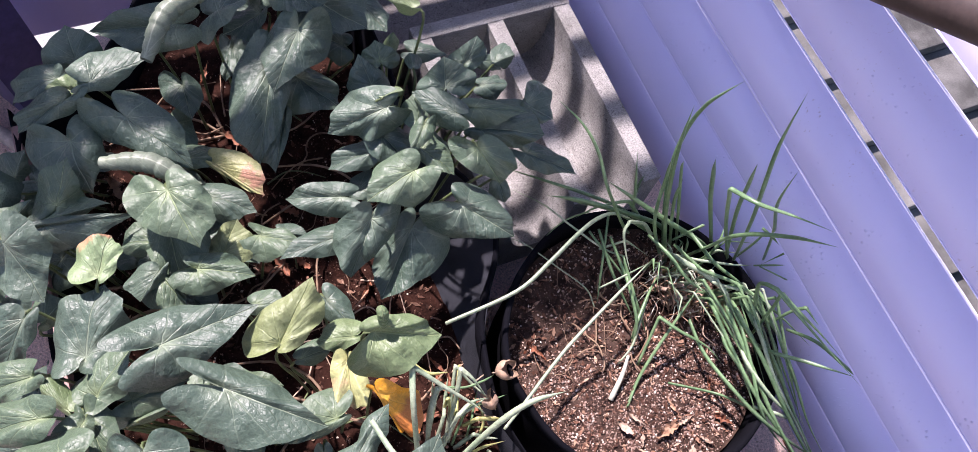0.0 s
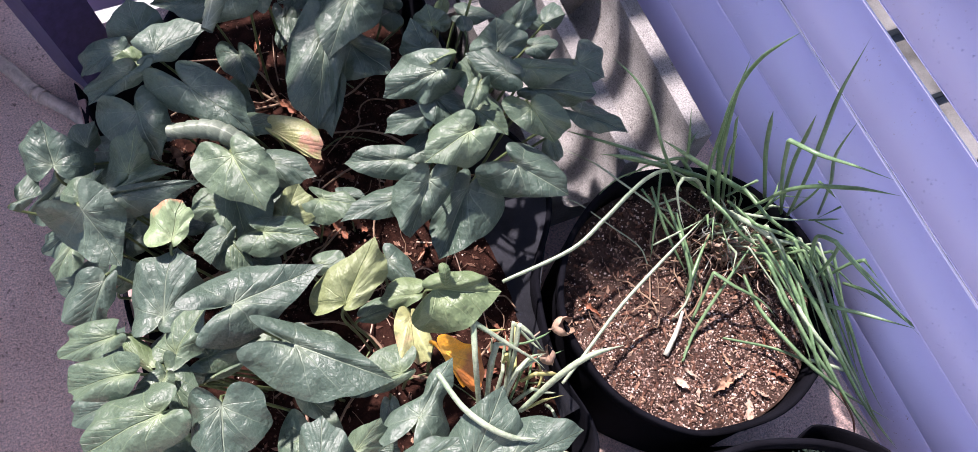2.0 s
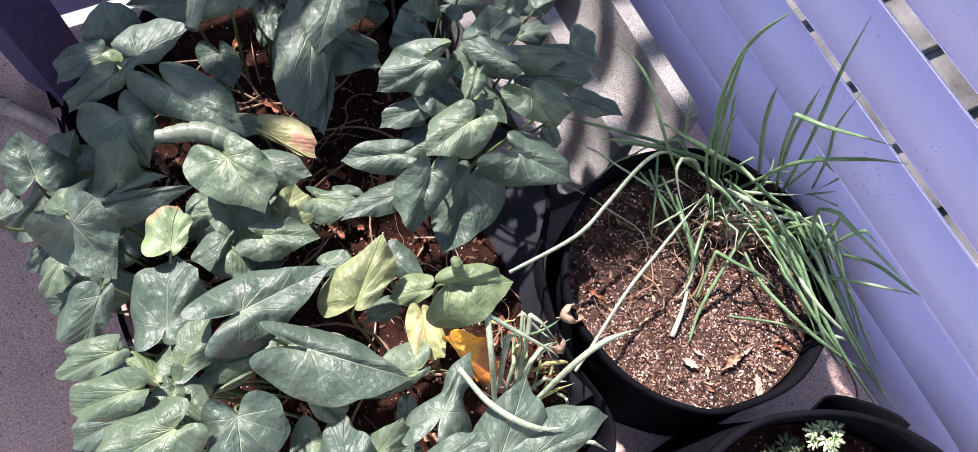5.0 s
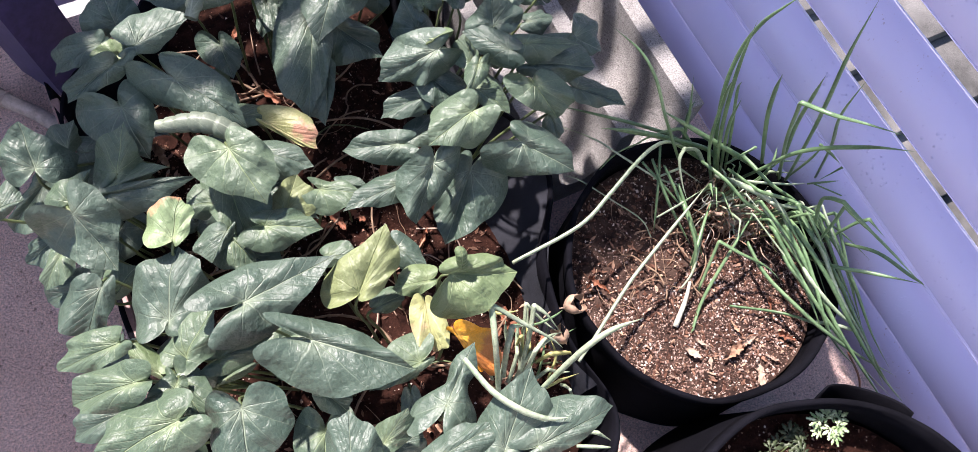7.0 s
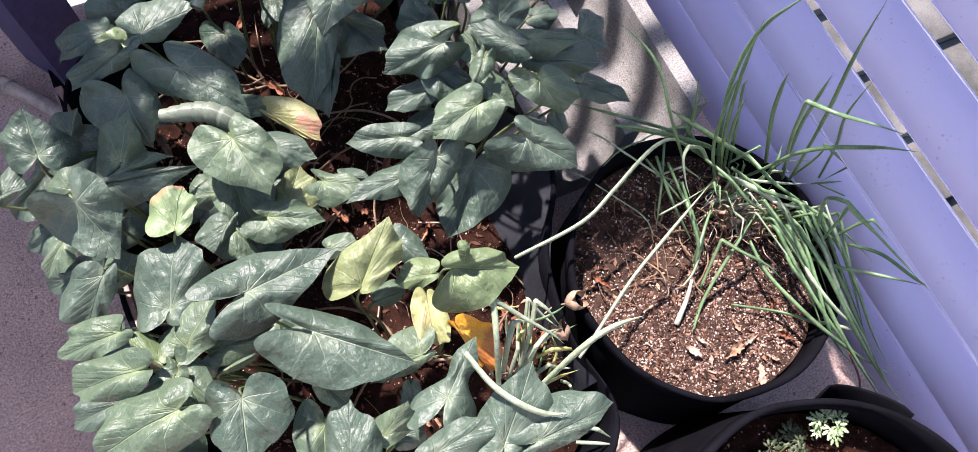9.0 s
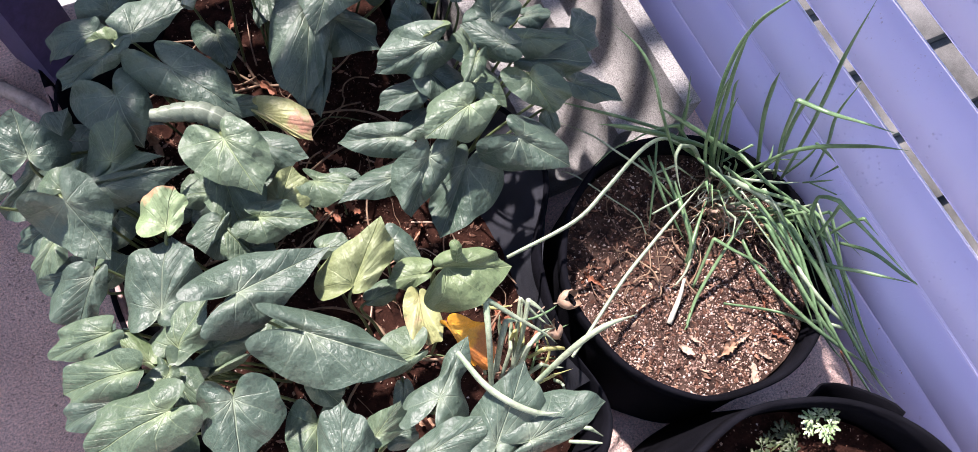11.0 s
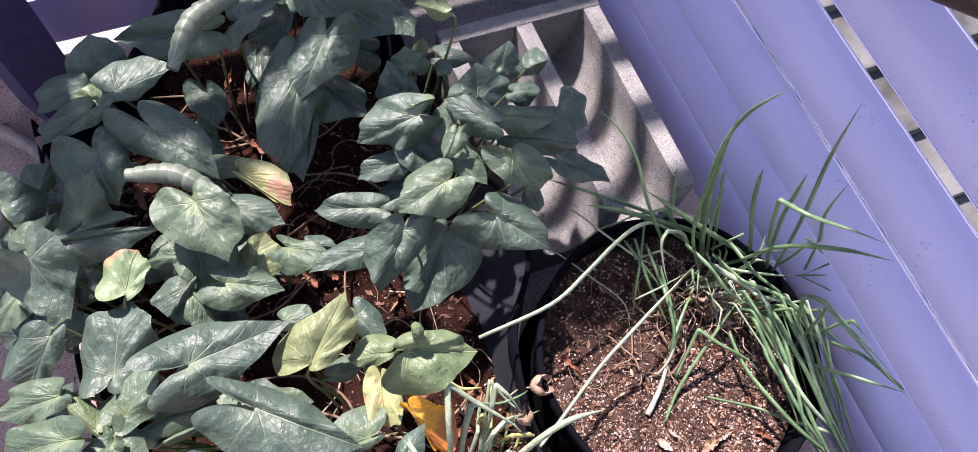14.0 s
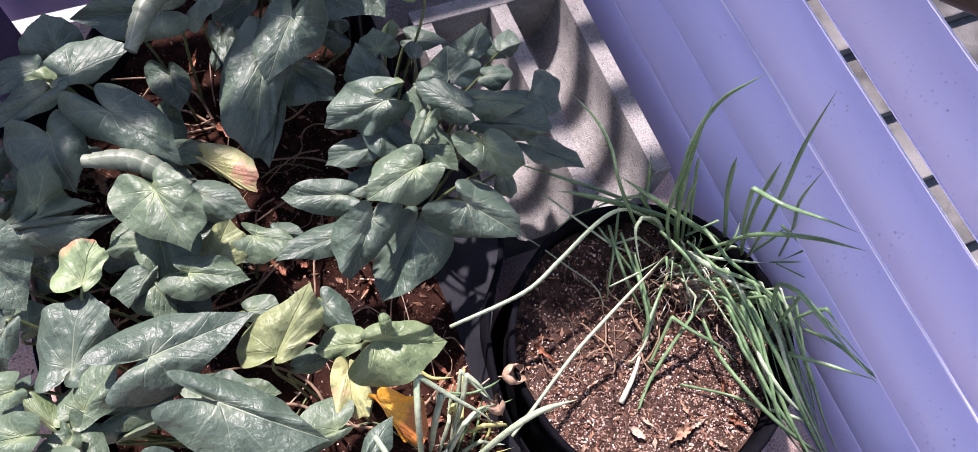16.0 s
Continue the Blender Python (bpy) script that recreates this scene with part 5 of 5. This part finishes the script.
bent_leaf(onion_bag, [(0.517, 0.289, 0.260), (0.528, 0.244, 0.270), (0.538, 0.197, 0.270), (0.568, 0.163, 0.260)], 0.0034, SCALLION)
bent_leaf(onion_bag, [(0.555, 0.271, 0.250), (0.599, 0.269, 0.280), (0.575, 0.270, 0.270)], 0.0027, SCALLION)
bent_leaf(onion_bag, [(0.573, 0.275, 0.250), (0.578, 0.266, 0.270), (0.585, 0.205, 0.280), (0.614, 0.161, 0.270), (0.636, 0.105, 0.250)], 0.0036, SCALLION)
bent_leaf(onion_bag, [(0.537, 0.253, 0.250), (0.565, 0.218, 0.280), (0.620, 0.195, 0.270), (0.657, 0.186, 0.260)], 0.0027, SCALLION_PALE)
bent_leaf(onion_bag, [(0.549, 0.260, 0.260), (0.554, 0.202, 0.290), (0.597, 0.161, 0.290), (0.638, 0.101, 0.280), (0.686, 0.037, 0.240)], 0.0032, SCALLION)
bent_leaf(onion_bag, [(0.559, 0.231, 0.250), (0.568, 0.179, 0.280), (0.613, 0.142, 0.280), (0.633, 0.093, 0.270)], 0.0029, SCALLION_PALE)
bent_leaf(onion_bag, [(0.449, 0.159, 0.180), (0.454, 0.176, 0.220), (0.496, 0.214, 0.220), (0.546, 0.249, 0.200)], 0.0029, SCALLION)
bent_leaf(onion_bag, [(0.415, 0.133, 0.170), (0.441, 0.148, 0.190), (0.467, 0.180, 0.210), (0.522, 0.235, 0.200)], 0.0025, SCALLION_PALE)
bent_leaf(onion_planter, [(0.128, 0.087, 0.220), (0.182, 0.103, 0.300), (0.226, 0.109, 0.330), (0.272, 0.104, 0.340)], 0.0059, SCALLION_PALE)
bent_leaf(onion_planter, [(0.069, 0.096, 0.220), (0.079, 0.153, 0.330), (0.093, 0.201, 0.360), (0.126, 0.167, 0.330), (0.158, 0.137, 0.300), (0.173, 0.119, 0.280)], 0.0047, SCALLION_PALE)
bent_leaf(onion_planter, [(0.023, 0.145, 0.420), (0.036, 0.098, 0.420), (0.057, 0.064, 0.420), (0.082, 0.043, 0.410), (0.107, 0.033, 0.410)], 0.0047, SCALLION_PALE)
bent_leaf(onion_planter, [(0.095, 0.130, 0.200), (0.104, 0.153, 0.260), (0.122, 0.177, 0.280), (0.150, 0.171, 0.260)], 0.0044, SCALLION_PALE)
bent_leaf(onion_planter, [(0.122, 0.125, 0.180), (0.145, 0.160, 0.250), (0.161, 0.189, 0.290), (0.174, 0.170, 0.280), (0.188, 0.142, 0.250)], 0.0042, SCALLION_PALE)
bent_leaf(onion_planter, [(0.110, 0.110, 0.220), (0.138, 0.135, 0.270), (0.163, 0.145, 0.270), (0.191, 0.144, 0.250)], 0.0046, SCALLION_PALE)
bent_leaf(onion_planter, [(0.133, 0.185, 0.240), (0.163, 0.172, 0.240), (0.193, 0.171, 0.240), (0.214, 0.176, 0.230)], 0.0023, SCALLION)
bent_leaf(onion_planter, [(0.149, 0.129, 0.190), (0.168, 0.127, 0.220), (0.200, 0.118, 0.200), (0.210, 0.109, 0.180)], 0.0038, STRAW_GREEN)
bent_leaf(onion_planter, [(0.153, 0.019, 0.200), (0.176, 0.001, 0.220), (0.196, -0.021, 0.200)], 0.0038, SCALLION_PALE)
bent_leaf(onion_planter, [(0.145, -0.002, 0.200), (0.190, -0.027, 0.210)], 0.0038, SCALLION_PALE)
bent_leaf(onion_planter, [(0.136, 0.088, 0.200), (0.163, 0.088, 0.220), (0.199, 0.086, 0.200)], 0.0029, STRAW_GREEN)
bent_leaf(onion_planter, [(0.110, 0.241, 0.200), (0.125, 0.213, 0.220), (0.151, 0.200, 0.240)], 0.0029, STRAW_GREEN)
bent_leaf(onion_planter, [(0.174, 0.211, 0.200), (0.144, 0.148, 0.220), (0.131, 0.129, 0.160)], 0.0040, STRAW_GREEN)
bent_leaf(onion_planter, [(0.130, 0.159, 0.200), (0.137, 0.166, 0.240), (0.137, 0.124, 0.160)], 0.0034, STRAW_GREEN)
bent_leaf(onion_planter, [(0.159, 0.101, 0.170), (0.178, 0.122, 0.200), (0.178, 0.145, 0.220)], 0.0029, STRAW_GREEN)
kinked_leaf(onion_planter, (0.120, 0.118, 0.150), (0.160, 0.202, 0.260), (0.192, 0.152, 0.220), 0.0034, SCALLION_PALE)
kinked_leaf(onion_planter, (0.095, 0.129, 0.150), (0.119, 0.169, 0.220), (0.122, 0.192, 0.260), 0.0036, SCALLION_PALE)
kinked_leaf(onion_planter, (0.118, 0.124, 0.150), (0.140, 0.140, 0.220), (0.186, 0.147, 0.240), 0.0042, SCALLION_PALE)
kinked_leaf(onion_planter, (0.126, 0.120, 0.150), (0.151, 0.160, 0.200), (0.168, 0.203, 0.240), 0.0032, SCALLION_PALE)
kinked_leaf(onion_planter, (0.131, 0.108, 0.150), (0.157, 0.110, 0.210), (0.192, 0.095, 0.180), 0.0032, SCALLION_PALE)
kinked_leaf(onion_planter, (0.173, 0.085, 0.170), (0.172, 0.070, 0.210), (0.184, 0.055, 0.170), 0.0026, SCALLION_PALE)
kinked_leaf(onion_planter, (0.087, 0.138, 0.150), (0.084, 0.175, 0.200), (0.090, 0.205, 0.210), 0.0028, SCALLION_PALE)
kinked_leaf(onion_planter, (0.129, 0.114, 0.150), (0.159, 0.147, 0.220), (0.226, 0.147, 0.200), 0.0028, SCALLION)
kinked_leaf(onion_planter, (0.148, 0.110, 0.150), (0.166, 0.135, 0.190), (0.184, 0.166, 0.220), 0.0024, SCALLION)
kinked_leaf(onion_planter, (0.107, 0.124, 0.150), (0.126, 0.149, 0.210), (0.146, 0.192, 0.240), 0.0034, SCALLION_PALE)
rng = random.Random(5)


def spread(u, inner, outer, wide):
    p = Vector(inner).lerp(Vector(outer), u)
    return p + Vector((rng.gauss(0, wide), rng.gauss(0, wide), rng.gauss(0, wide * 0.7)))


# more leaves of the sheaf that hangs over the rim
for i in range(18):
    u = rng.random()
    base = spread(u, (0.545, 0.225, 0.17), (0.625, 0.150, 0.17), 0.008)
    kink = spread(u, (0.555, 0.185, 0.275), (0.630, 0.125, 0.295), 0.012)
    end = spread(rng.uniform(max(0.0, u - 0.3), min(1.0, u + 0.3)), (0.575, -0.050, 0.215), (0.640, -0.105, 0.16), 0.010)
    end = kink.lerp(end, rng.uniform(0.45, 1.0))
    mid = kink.lerp(end, 0.5) + Vector((rng.uniform(-0.006, 0.006), 0, rng.uniform(0.004, 0.016)))
    bent_leaf(onion_bag, [base, kink, mid, end], rng.uniform(0.0014, 0.0028), rng.choice((SCALLION, SCALLION, SCALLION_PALE)))
# leaves flopped across the back of the clump
for i in range(16):
    base = spread(rng.random(), (0.530, 0.260, 0.18), (0.590, 0.225, 0.18), 0.010)
    end = base + Vector((rng.uniform(-0.07, 0.10), rng.uniform(-0.09, 0.04), rng.uniform(0.06, 0.12)))
    kink = base.lerp(end, 0.55) + Vector((0, rng.uniform(-0.01, 0.02), rng.uniform(0.02, 0.04)))
    bent_leaf(onion_bag, [base, kink, end], rng.uniform(0.0014, 0.0030), rng.choice((SCALLION, SCALLION_PALE, SCALLION)))
# tangled middle of the clump
for i in range(18):
    base = spread(rng.random(), (0.525, 0.245, 0.17), (0.585, 0.165, 0.17), 0.010)
    a = radians(rng.uniform(0, 360))
    d = Vector((math.cos(a), math.sin(a), 0)) * rng.uniform(0.02, 0.05)
    kink = base + d * 0.5 + Vector((0, 0, rng.uniform(0.03, 0.07)))
    end = base + d * 1.1 + Vector((0, 0, rng.uniform(0.01, 0.05)))
    kinked_leaf(onion_bag, base, kink, end, rng.uniform(0.0012, 0.0022), rng.choice((SCALLION, SCALLION_PALE, STRAW_GREEN, STRAW)))
# dry outer skins and threads at the foot of the clump
for i in range(150):
    base = spread(rng.random(), (0.528, 0.240, 0.168), (0.582, 0.165, 0.172), 0.013)
    base.z = max(base.z, 0.168)
    a = rng.uniform(0, 6.28)
    d = Vector((math.cos(a), math.sin(a), 0)) * rng.uniform(0.015, 0.045)
    bow = Vector((-d.y, d.x, 0)) * rng.uniform(-0.9, 0.9)
    tube("dry_strand", smooth_path([base, base + d * 0.4 + bow + Vector((0, 0, rng.uniform(0.01, 0.045))), base + d * 0.8 + bow * 0.3 + Vector((0, 0, rng.uniform(0.0, 0.035))), base + d], 5), lambda t: 0.0012 - 0.0005 * t, rng.choice((STRAW, ROOT, ROOT, DRY, WHITE)), onion_bag, 5)
# withered bulb sheaths
for x, y, a, tall in ((0.528, 0.225, 250, 0.055), (0.540, 0.220, 300, 0.06), (0.548, 0.205, 240, 0.05), (0.535, 0.195, 330, 0.045), (0.560, 0.180, 250, 0.04)):
    d = Vector((math.cos(radians(a)), math.sin(radians(a)), 0)) * 0.02
    tube("dry_sheath", smooth_path([(x, y, 0.165), Vector((x, y, 0.165 + tall * 0.5)) + d * 0.4, Vector((x, y, 0.165 + tall)) + d], 6), lambda t: 0.0065 - 0.004 * t, STRAW, onion_bag, 8, 0.5)
tube("white_shank", smooth_path([(0.424, 0.135, 0.20), (0.408, 0.113, 0.183), (0.378, 0.086, 0.170)], 5), lambda t: 0.0024 + 0.0022 * t, WHITE, onion_bag, 8)


# ---- litter on the soil ----
def dead_leaf(x, y, z, size, turn, mat):
    """A small curled, torn, dried leaf lying on the soil."""
    rng = random.Random(round((x + 7 * y) * 1e4))
    verts, faces, nu, nv = [], [], 12, 6
    curl, twist = rng.uniform(0.4, 1.3), rng.uniform(-0.8, 0.8)
    wide = rng.uniform(0.14, 0.34)
    ca, sa = math.cos(radians(turn)), math.sin(radians(turn))
    for i in range(nu):
        u = i / (nu - 1)
        w = size * wide * math.sin(math.pi * min(1, 0.08 + 0.92 * u)) ** 0.7 * (1 + 0.5 * rng.uniform(-1, 1))
        for k in range(nv):
            v = (k / (nv - 1) - 0.5)
            px, py = (u - 0.5) * size, v * w
            pz = size * (0.10 + 0.35 * curl * v * v + 0.25 * twist * v * (u - 0.5) + 0.12 * rng.uniform(-1, 1)) + size * 0.22 * (u - 0.5) ** 2
            verts.append((x + px * ca - py * sa, y + px * sa + py * ca, z + pz - size * 0.07))
    for i in range(nu - 1):
        for k in range(nv - 1):
            a = i * nv + k
            faces.append((a, a + 1, a + nv + 1, a + nv))
    ob = mesh_of("dead_leaf", verts, faces, mat)
    names = {"brown_leaf": "curled reddish-brown dead leaf on the soil", "dry_leaf": "dry tan leaf scrap on the soil", "straw": "papery straw-coloured onion skin on the soil"}
    return tagged(ob, names[mat.name], "dead leaf", "dead leaves on the soil")


def dry_flower(x, y, z, size, lean):
    """A withered flower: a papery cup of a few curled petals on a thread of stalk."""
    thing = empty("dry_flower", (x, y, z), "withered papery tan flower caught on the rim", "dry flower", "withered flowers")
    m = pose(x, y, z, lean, 20, 40)
    for p in range(4):
        verts, faces = [], []
        for i in range(6):
            t = i / 5
            for k in range(5):
                a = radians(90 * p + (k - 2) * 26)
                r = size * (0.22 + 0.34 * math.sin(2.2 * t)) * (1 - 0.12 * abs(k - 2) * t)
                verts.append(m @ Vector((r * math.cos(a), r * math.sin(a), size * t * (1.0 - 0.12 * (k - 2) ** 2 * t))))
        for i in range(5):
            for k in range(4):
                q = i * 5 + k
                faces.append((q, q + 1, q + 6, q + 5))
        mesh_of("petal", verts, faces, PETAL, thing)
    tube("stalk", smooth_path([m @ Vector((0, 0, 0)), m @ Vector((0.004, 0, -size)), Vector((x - 0.03, y + 0.005, 0.19))], 5), lambda t: 0.0012, STRAW, thing, 5)
    return thing


def lobed_leaf(plant, x, y, z, size, turn, tilt, mat):
    """A small fern-like leaf: a rib with toothed lobes on both sides."""
    m = pose(x, y, z, tilt, 0, turn)
    verts, faces = [], []
    lobes = [(90, 1.0, 0.30)] + [(90 + s * a, l, w) for s in (-1, 1) for a, l, w in ((38, 0.88, 0.26), (78, 0.74, 0.24), (120, 0.5, 0.2))]
    for a, l, w in lobes:
        ca, sa = math.cos(radians(a)), math.sin(radians(a))
        start = len(verts)
        for u, h in ((0.0, 0.05), (0.3, 0.10), (0.45, 0.9), (0.55, 0.5), (0.7, 1.0), (0.8, 0.45), (0.92, 0.6), (1.0, 0.03)):
            for s in (-1, 0, 1):
                px, py = u * l * size, s * h * w * size * 0.62
                verts.append(m @ Vector((px * ca - py * sa, px * sa + py * ca, size * (0.10 * (s == 0) - 0.18 * u * u))))
        for i in range(7):
            for k in range(2):
                q = start + i * 3 + k
                faces.append((q, q + 1, q + 4, q + 3))
    return mesh_of("leaf", verts, faces, mat, plant)


dry_flower(0.221, 0.178, 0.222, 0.030, 30)
dry_flower(0.198, 0.136, 0.208, 0.026, -40)
herb = empty("herb_seedling", (0.47, -0.13, 0.215), "small pale variegated lobed-leaf herb seedling in the grow bag", "herb")
rng = random.Random(11)
for i in range(11):
    a = 360 * i / 11 + rng.uniform(-12, 12)
    r = 0.008 if i % 2 else 0.017
    lobed_leaf(herb, 0.468 + r * math.cos(radians(a)), -0.130 + r * math.sin(radians(a)), 0.250 + rng.uniform(0, 0.014) - 0.25 * (r - 0.012), rng.uniform(0.013, 0.020), a - 90, rng.uniform(-10, 12), VARIEGATED)
tube("stem", smooth_path([(0.465, -0.138, 0.213), (0.468, -0.132, 0.235), (0.468, -0.130, 0.254)], 4), lambda t: 0.0016, STEM, herb, 6)
weed = empty("herb_seedling", (0.40, -0.13, 0.215), "low dark green lobed-leaf herb in the shade of the bag", "herb")
for i in range(22):
    x, y = 0.395 + rng.uniform(-0.055, 0.045), -0.135 + rng.uniform(-0.035, 0.018)
    lobed_leaf(weed, x, y, 0.226 + rng.uniform(0, 0.02), rng.uniform(0.014, 0.024), rng.uniform(0, 360), rng.uniform(-20, 20), FRESH_SMALL)
for i in range(5):
    x = 0.36 + 0.018 * i
    tube("stem", smooth_path([(x, -0.14, 0.212), (x + 0.005, -0.137, 0.222), (x + 0.012, -0.133, 0.234)], 3), lambda t: 0.0012, STEM, weed, 5)

# thin roots over the soil
roots = empty("root_threads", (0.1, 0.5, 0.14), "thin tan roots and dry runners over the soil", "roots")
for i in range(46):
    if i < 30:
        p = Vector((rng.uniform(-0.20, 0.19), rng.uniform(0.12, 0.80), 0.145))
    else:
        p = Vector((rng.uniform(0.33, 0.50), rng.uniform(0.10, 0.26), 0.176))
    a = rng.uniform(0, 6.28)
    path = [p]
    for k in range(5):
        a += rng.uniform(-0.9, 0.9)
        path.append(path[-1] + Vector((math.cos(a), math.sin(a), 0)) * rng.uniform(0.012, 0.030) + Vector((0, 0, rng.uniform(-0.001, 0.003))))
    r = rng.choice((0.0005, 0.0007, 0.0014))
    tube("root", smooth_path(path, 3), lambda t: r, ROOT, roots, 5)
dead_leaf(0.379, 0.040, 0.174, 0.030, 121, STRAW)
dead_leaf(0.402, 0.045, 0.174, 0.028, 303, STRAW)
dead_leaf(0.463, 0.045, 0.174, 0.026, 278, DRY)
dead_leaf(0.457, -0.033, 0.176, 0.040, 66, STRAW)
dead_leaf(0.437, 0.013, 0.174, 0.042, 189, DRY)
dead_leaf(0.489, -0.021, 0.175, 0.022, 309, STRAW)
dead_leaf(0.396, 0.013, 0.175, 0.020, 242, STRAW)
dead_leaf(0.377, 0.135, 0.174, 0.018, 320, DRY)
dead_leaf(0.296, 0.193, 0.182, 0.040, 297, BROWN)
dead_leaf(0.289, 0.205, 0.180, 0.030, 33, BROWN)
dead_leaf(0.529, -0.004, 0.175, 0.030, 310, BROWN)
dead_leaf(0.469, 0.017, 0.174, 0.030, 6, STRAW)
dead_leaf(0.532, 0.049, 0.175, 0.030, 240, BROWN)
dead_leaf(0.333, 0.021, 0.174, 0.016, 132, STRAW)
dead_leaf(-0.024, 0.471, 0.150, 0.050, 282, BROWN)
dead_leaf(0.006, 0.465, 0.152, 0.035, 119, BROWN)
dead_leaf(-0.113, 0.654, 0.150, 0.050, 98, BROWN)
dead_leaf(0.077, 0.521, 0.150, 0.045, 240, BROWN)
dead_leaf(-0.022, 0.100, 0.160, 0.040, 276, BROWN)
dead_leaf(-0.236, 0.684, 0.150, 0.050, 281, DRY)
dead_leaf(-0.053, 0.854, 0.160, 0.050, 243, BROWN)
dead_leaf(0.189, 0.691, 0.150, 0.040, 203, BROWN)
dead_leaf(0.079, 0.580, 0.148, 0.050, 327, BROWN)
dead_leaf(0.006, 0.731, 0.150, 0.050, 77, BROWN)
dead_leaf(-0.041, 0.724, 0.148, 0.045, 118, BROWN)
dead_leaf(0.043, 0.236, 0.170, 0.045, 325, DRY)
dead_leaf(-0.057, 0.154, 0.150, 0.030, 77, BROWN)
dead_leaf(-0.109, 0.218, 0.148, 0.030, 267, DRY)
dead_leaf(0.425, 0.633, 0.150, 0.020, 199, DRY)
dead_leaf(0.259, 0.539, 0.360, 0.030, 7, DRY)


# fallen stems, threads and leaf scraps among the vines
rng = random.Random(23)
for i in range(36):
    plant, x0, x1, y0, y1 = rng.choice(((vine_near, -0.10, 0.20, 0.06, 0.36), (vine_mid, -0.02, 0.19, 0.34, 0.62), (vine_far, -0.22, 0.10, 0.60, 0.84)))
    a = rng.uniform(0, 6.28)
    p = Vector((rng.uniform(x0, x1), rng.uniform(y0, y1), 0.143))
    d = Vector((math.cos(a), math.sin(a), 0)) * rng.uniform(0.02, 0.07)
    bow = Vector((-d.y, d.x, 0)) * rng.uniform(-0.6, 0.6)
    path = [p - d, p - d * 0.3 + bow + Vector((0, 0, rng.uniform(0.0, 0.014))), p + d * 0.4 + bow * 0.6 + Vector((0, 0, rng.uniform(0.0, 0.01))), p + d]
    tube("fallen_stem", smooth_path(path, 5), lambda t: 0.0016 - 0.0008 * t, rng.choice((STRAW, ROOT, ROOT, STEM, DRY)), plant, 5)
for i in range(16):
    dead_leaf(rng.uniform(-0.05, 0.19), rng.uniform(0.10, 0.60), 0.142, rng.uniform(0.018, 0.045), rng.uniform(0, 360), rng.choice((BROWN, BROWN, BROWN, DRY)))
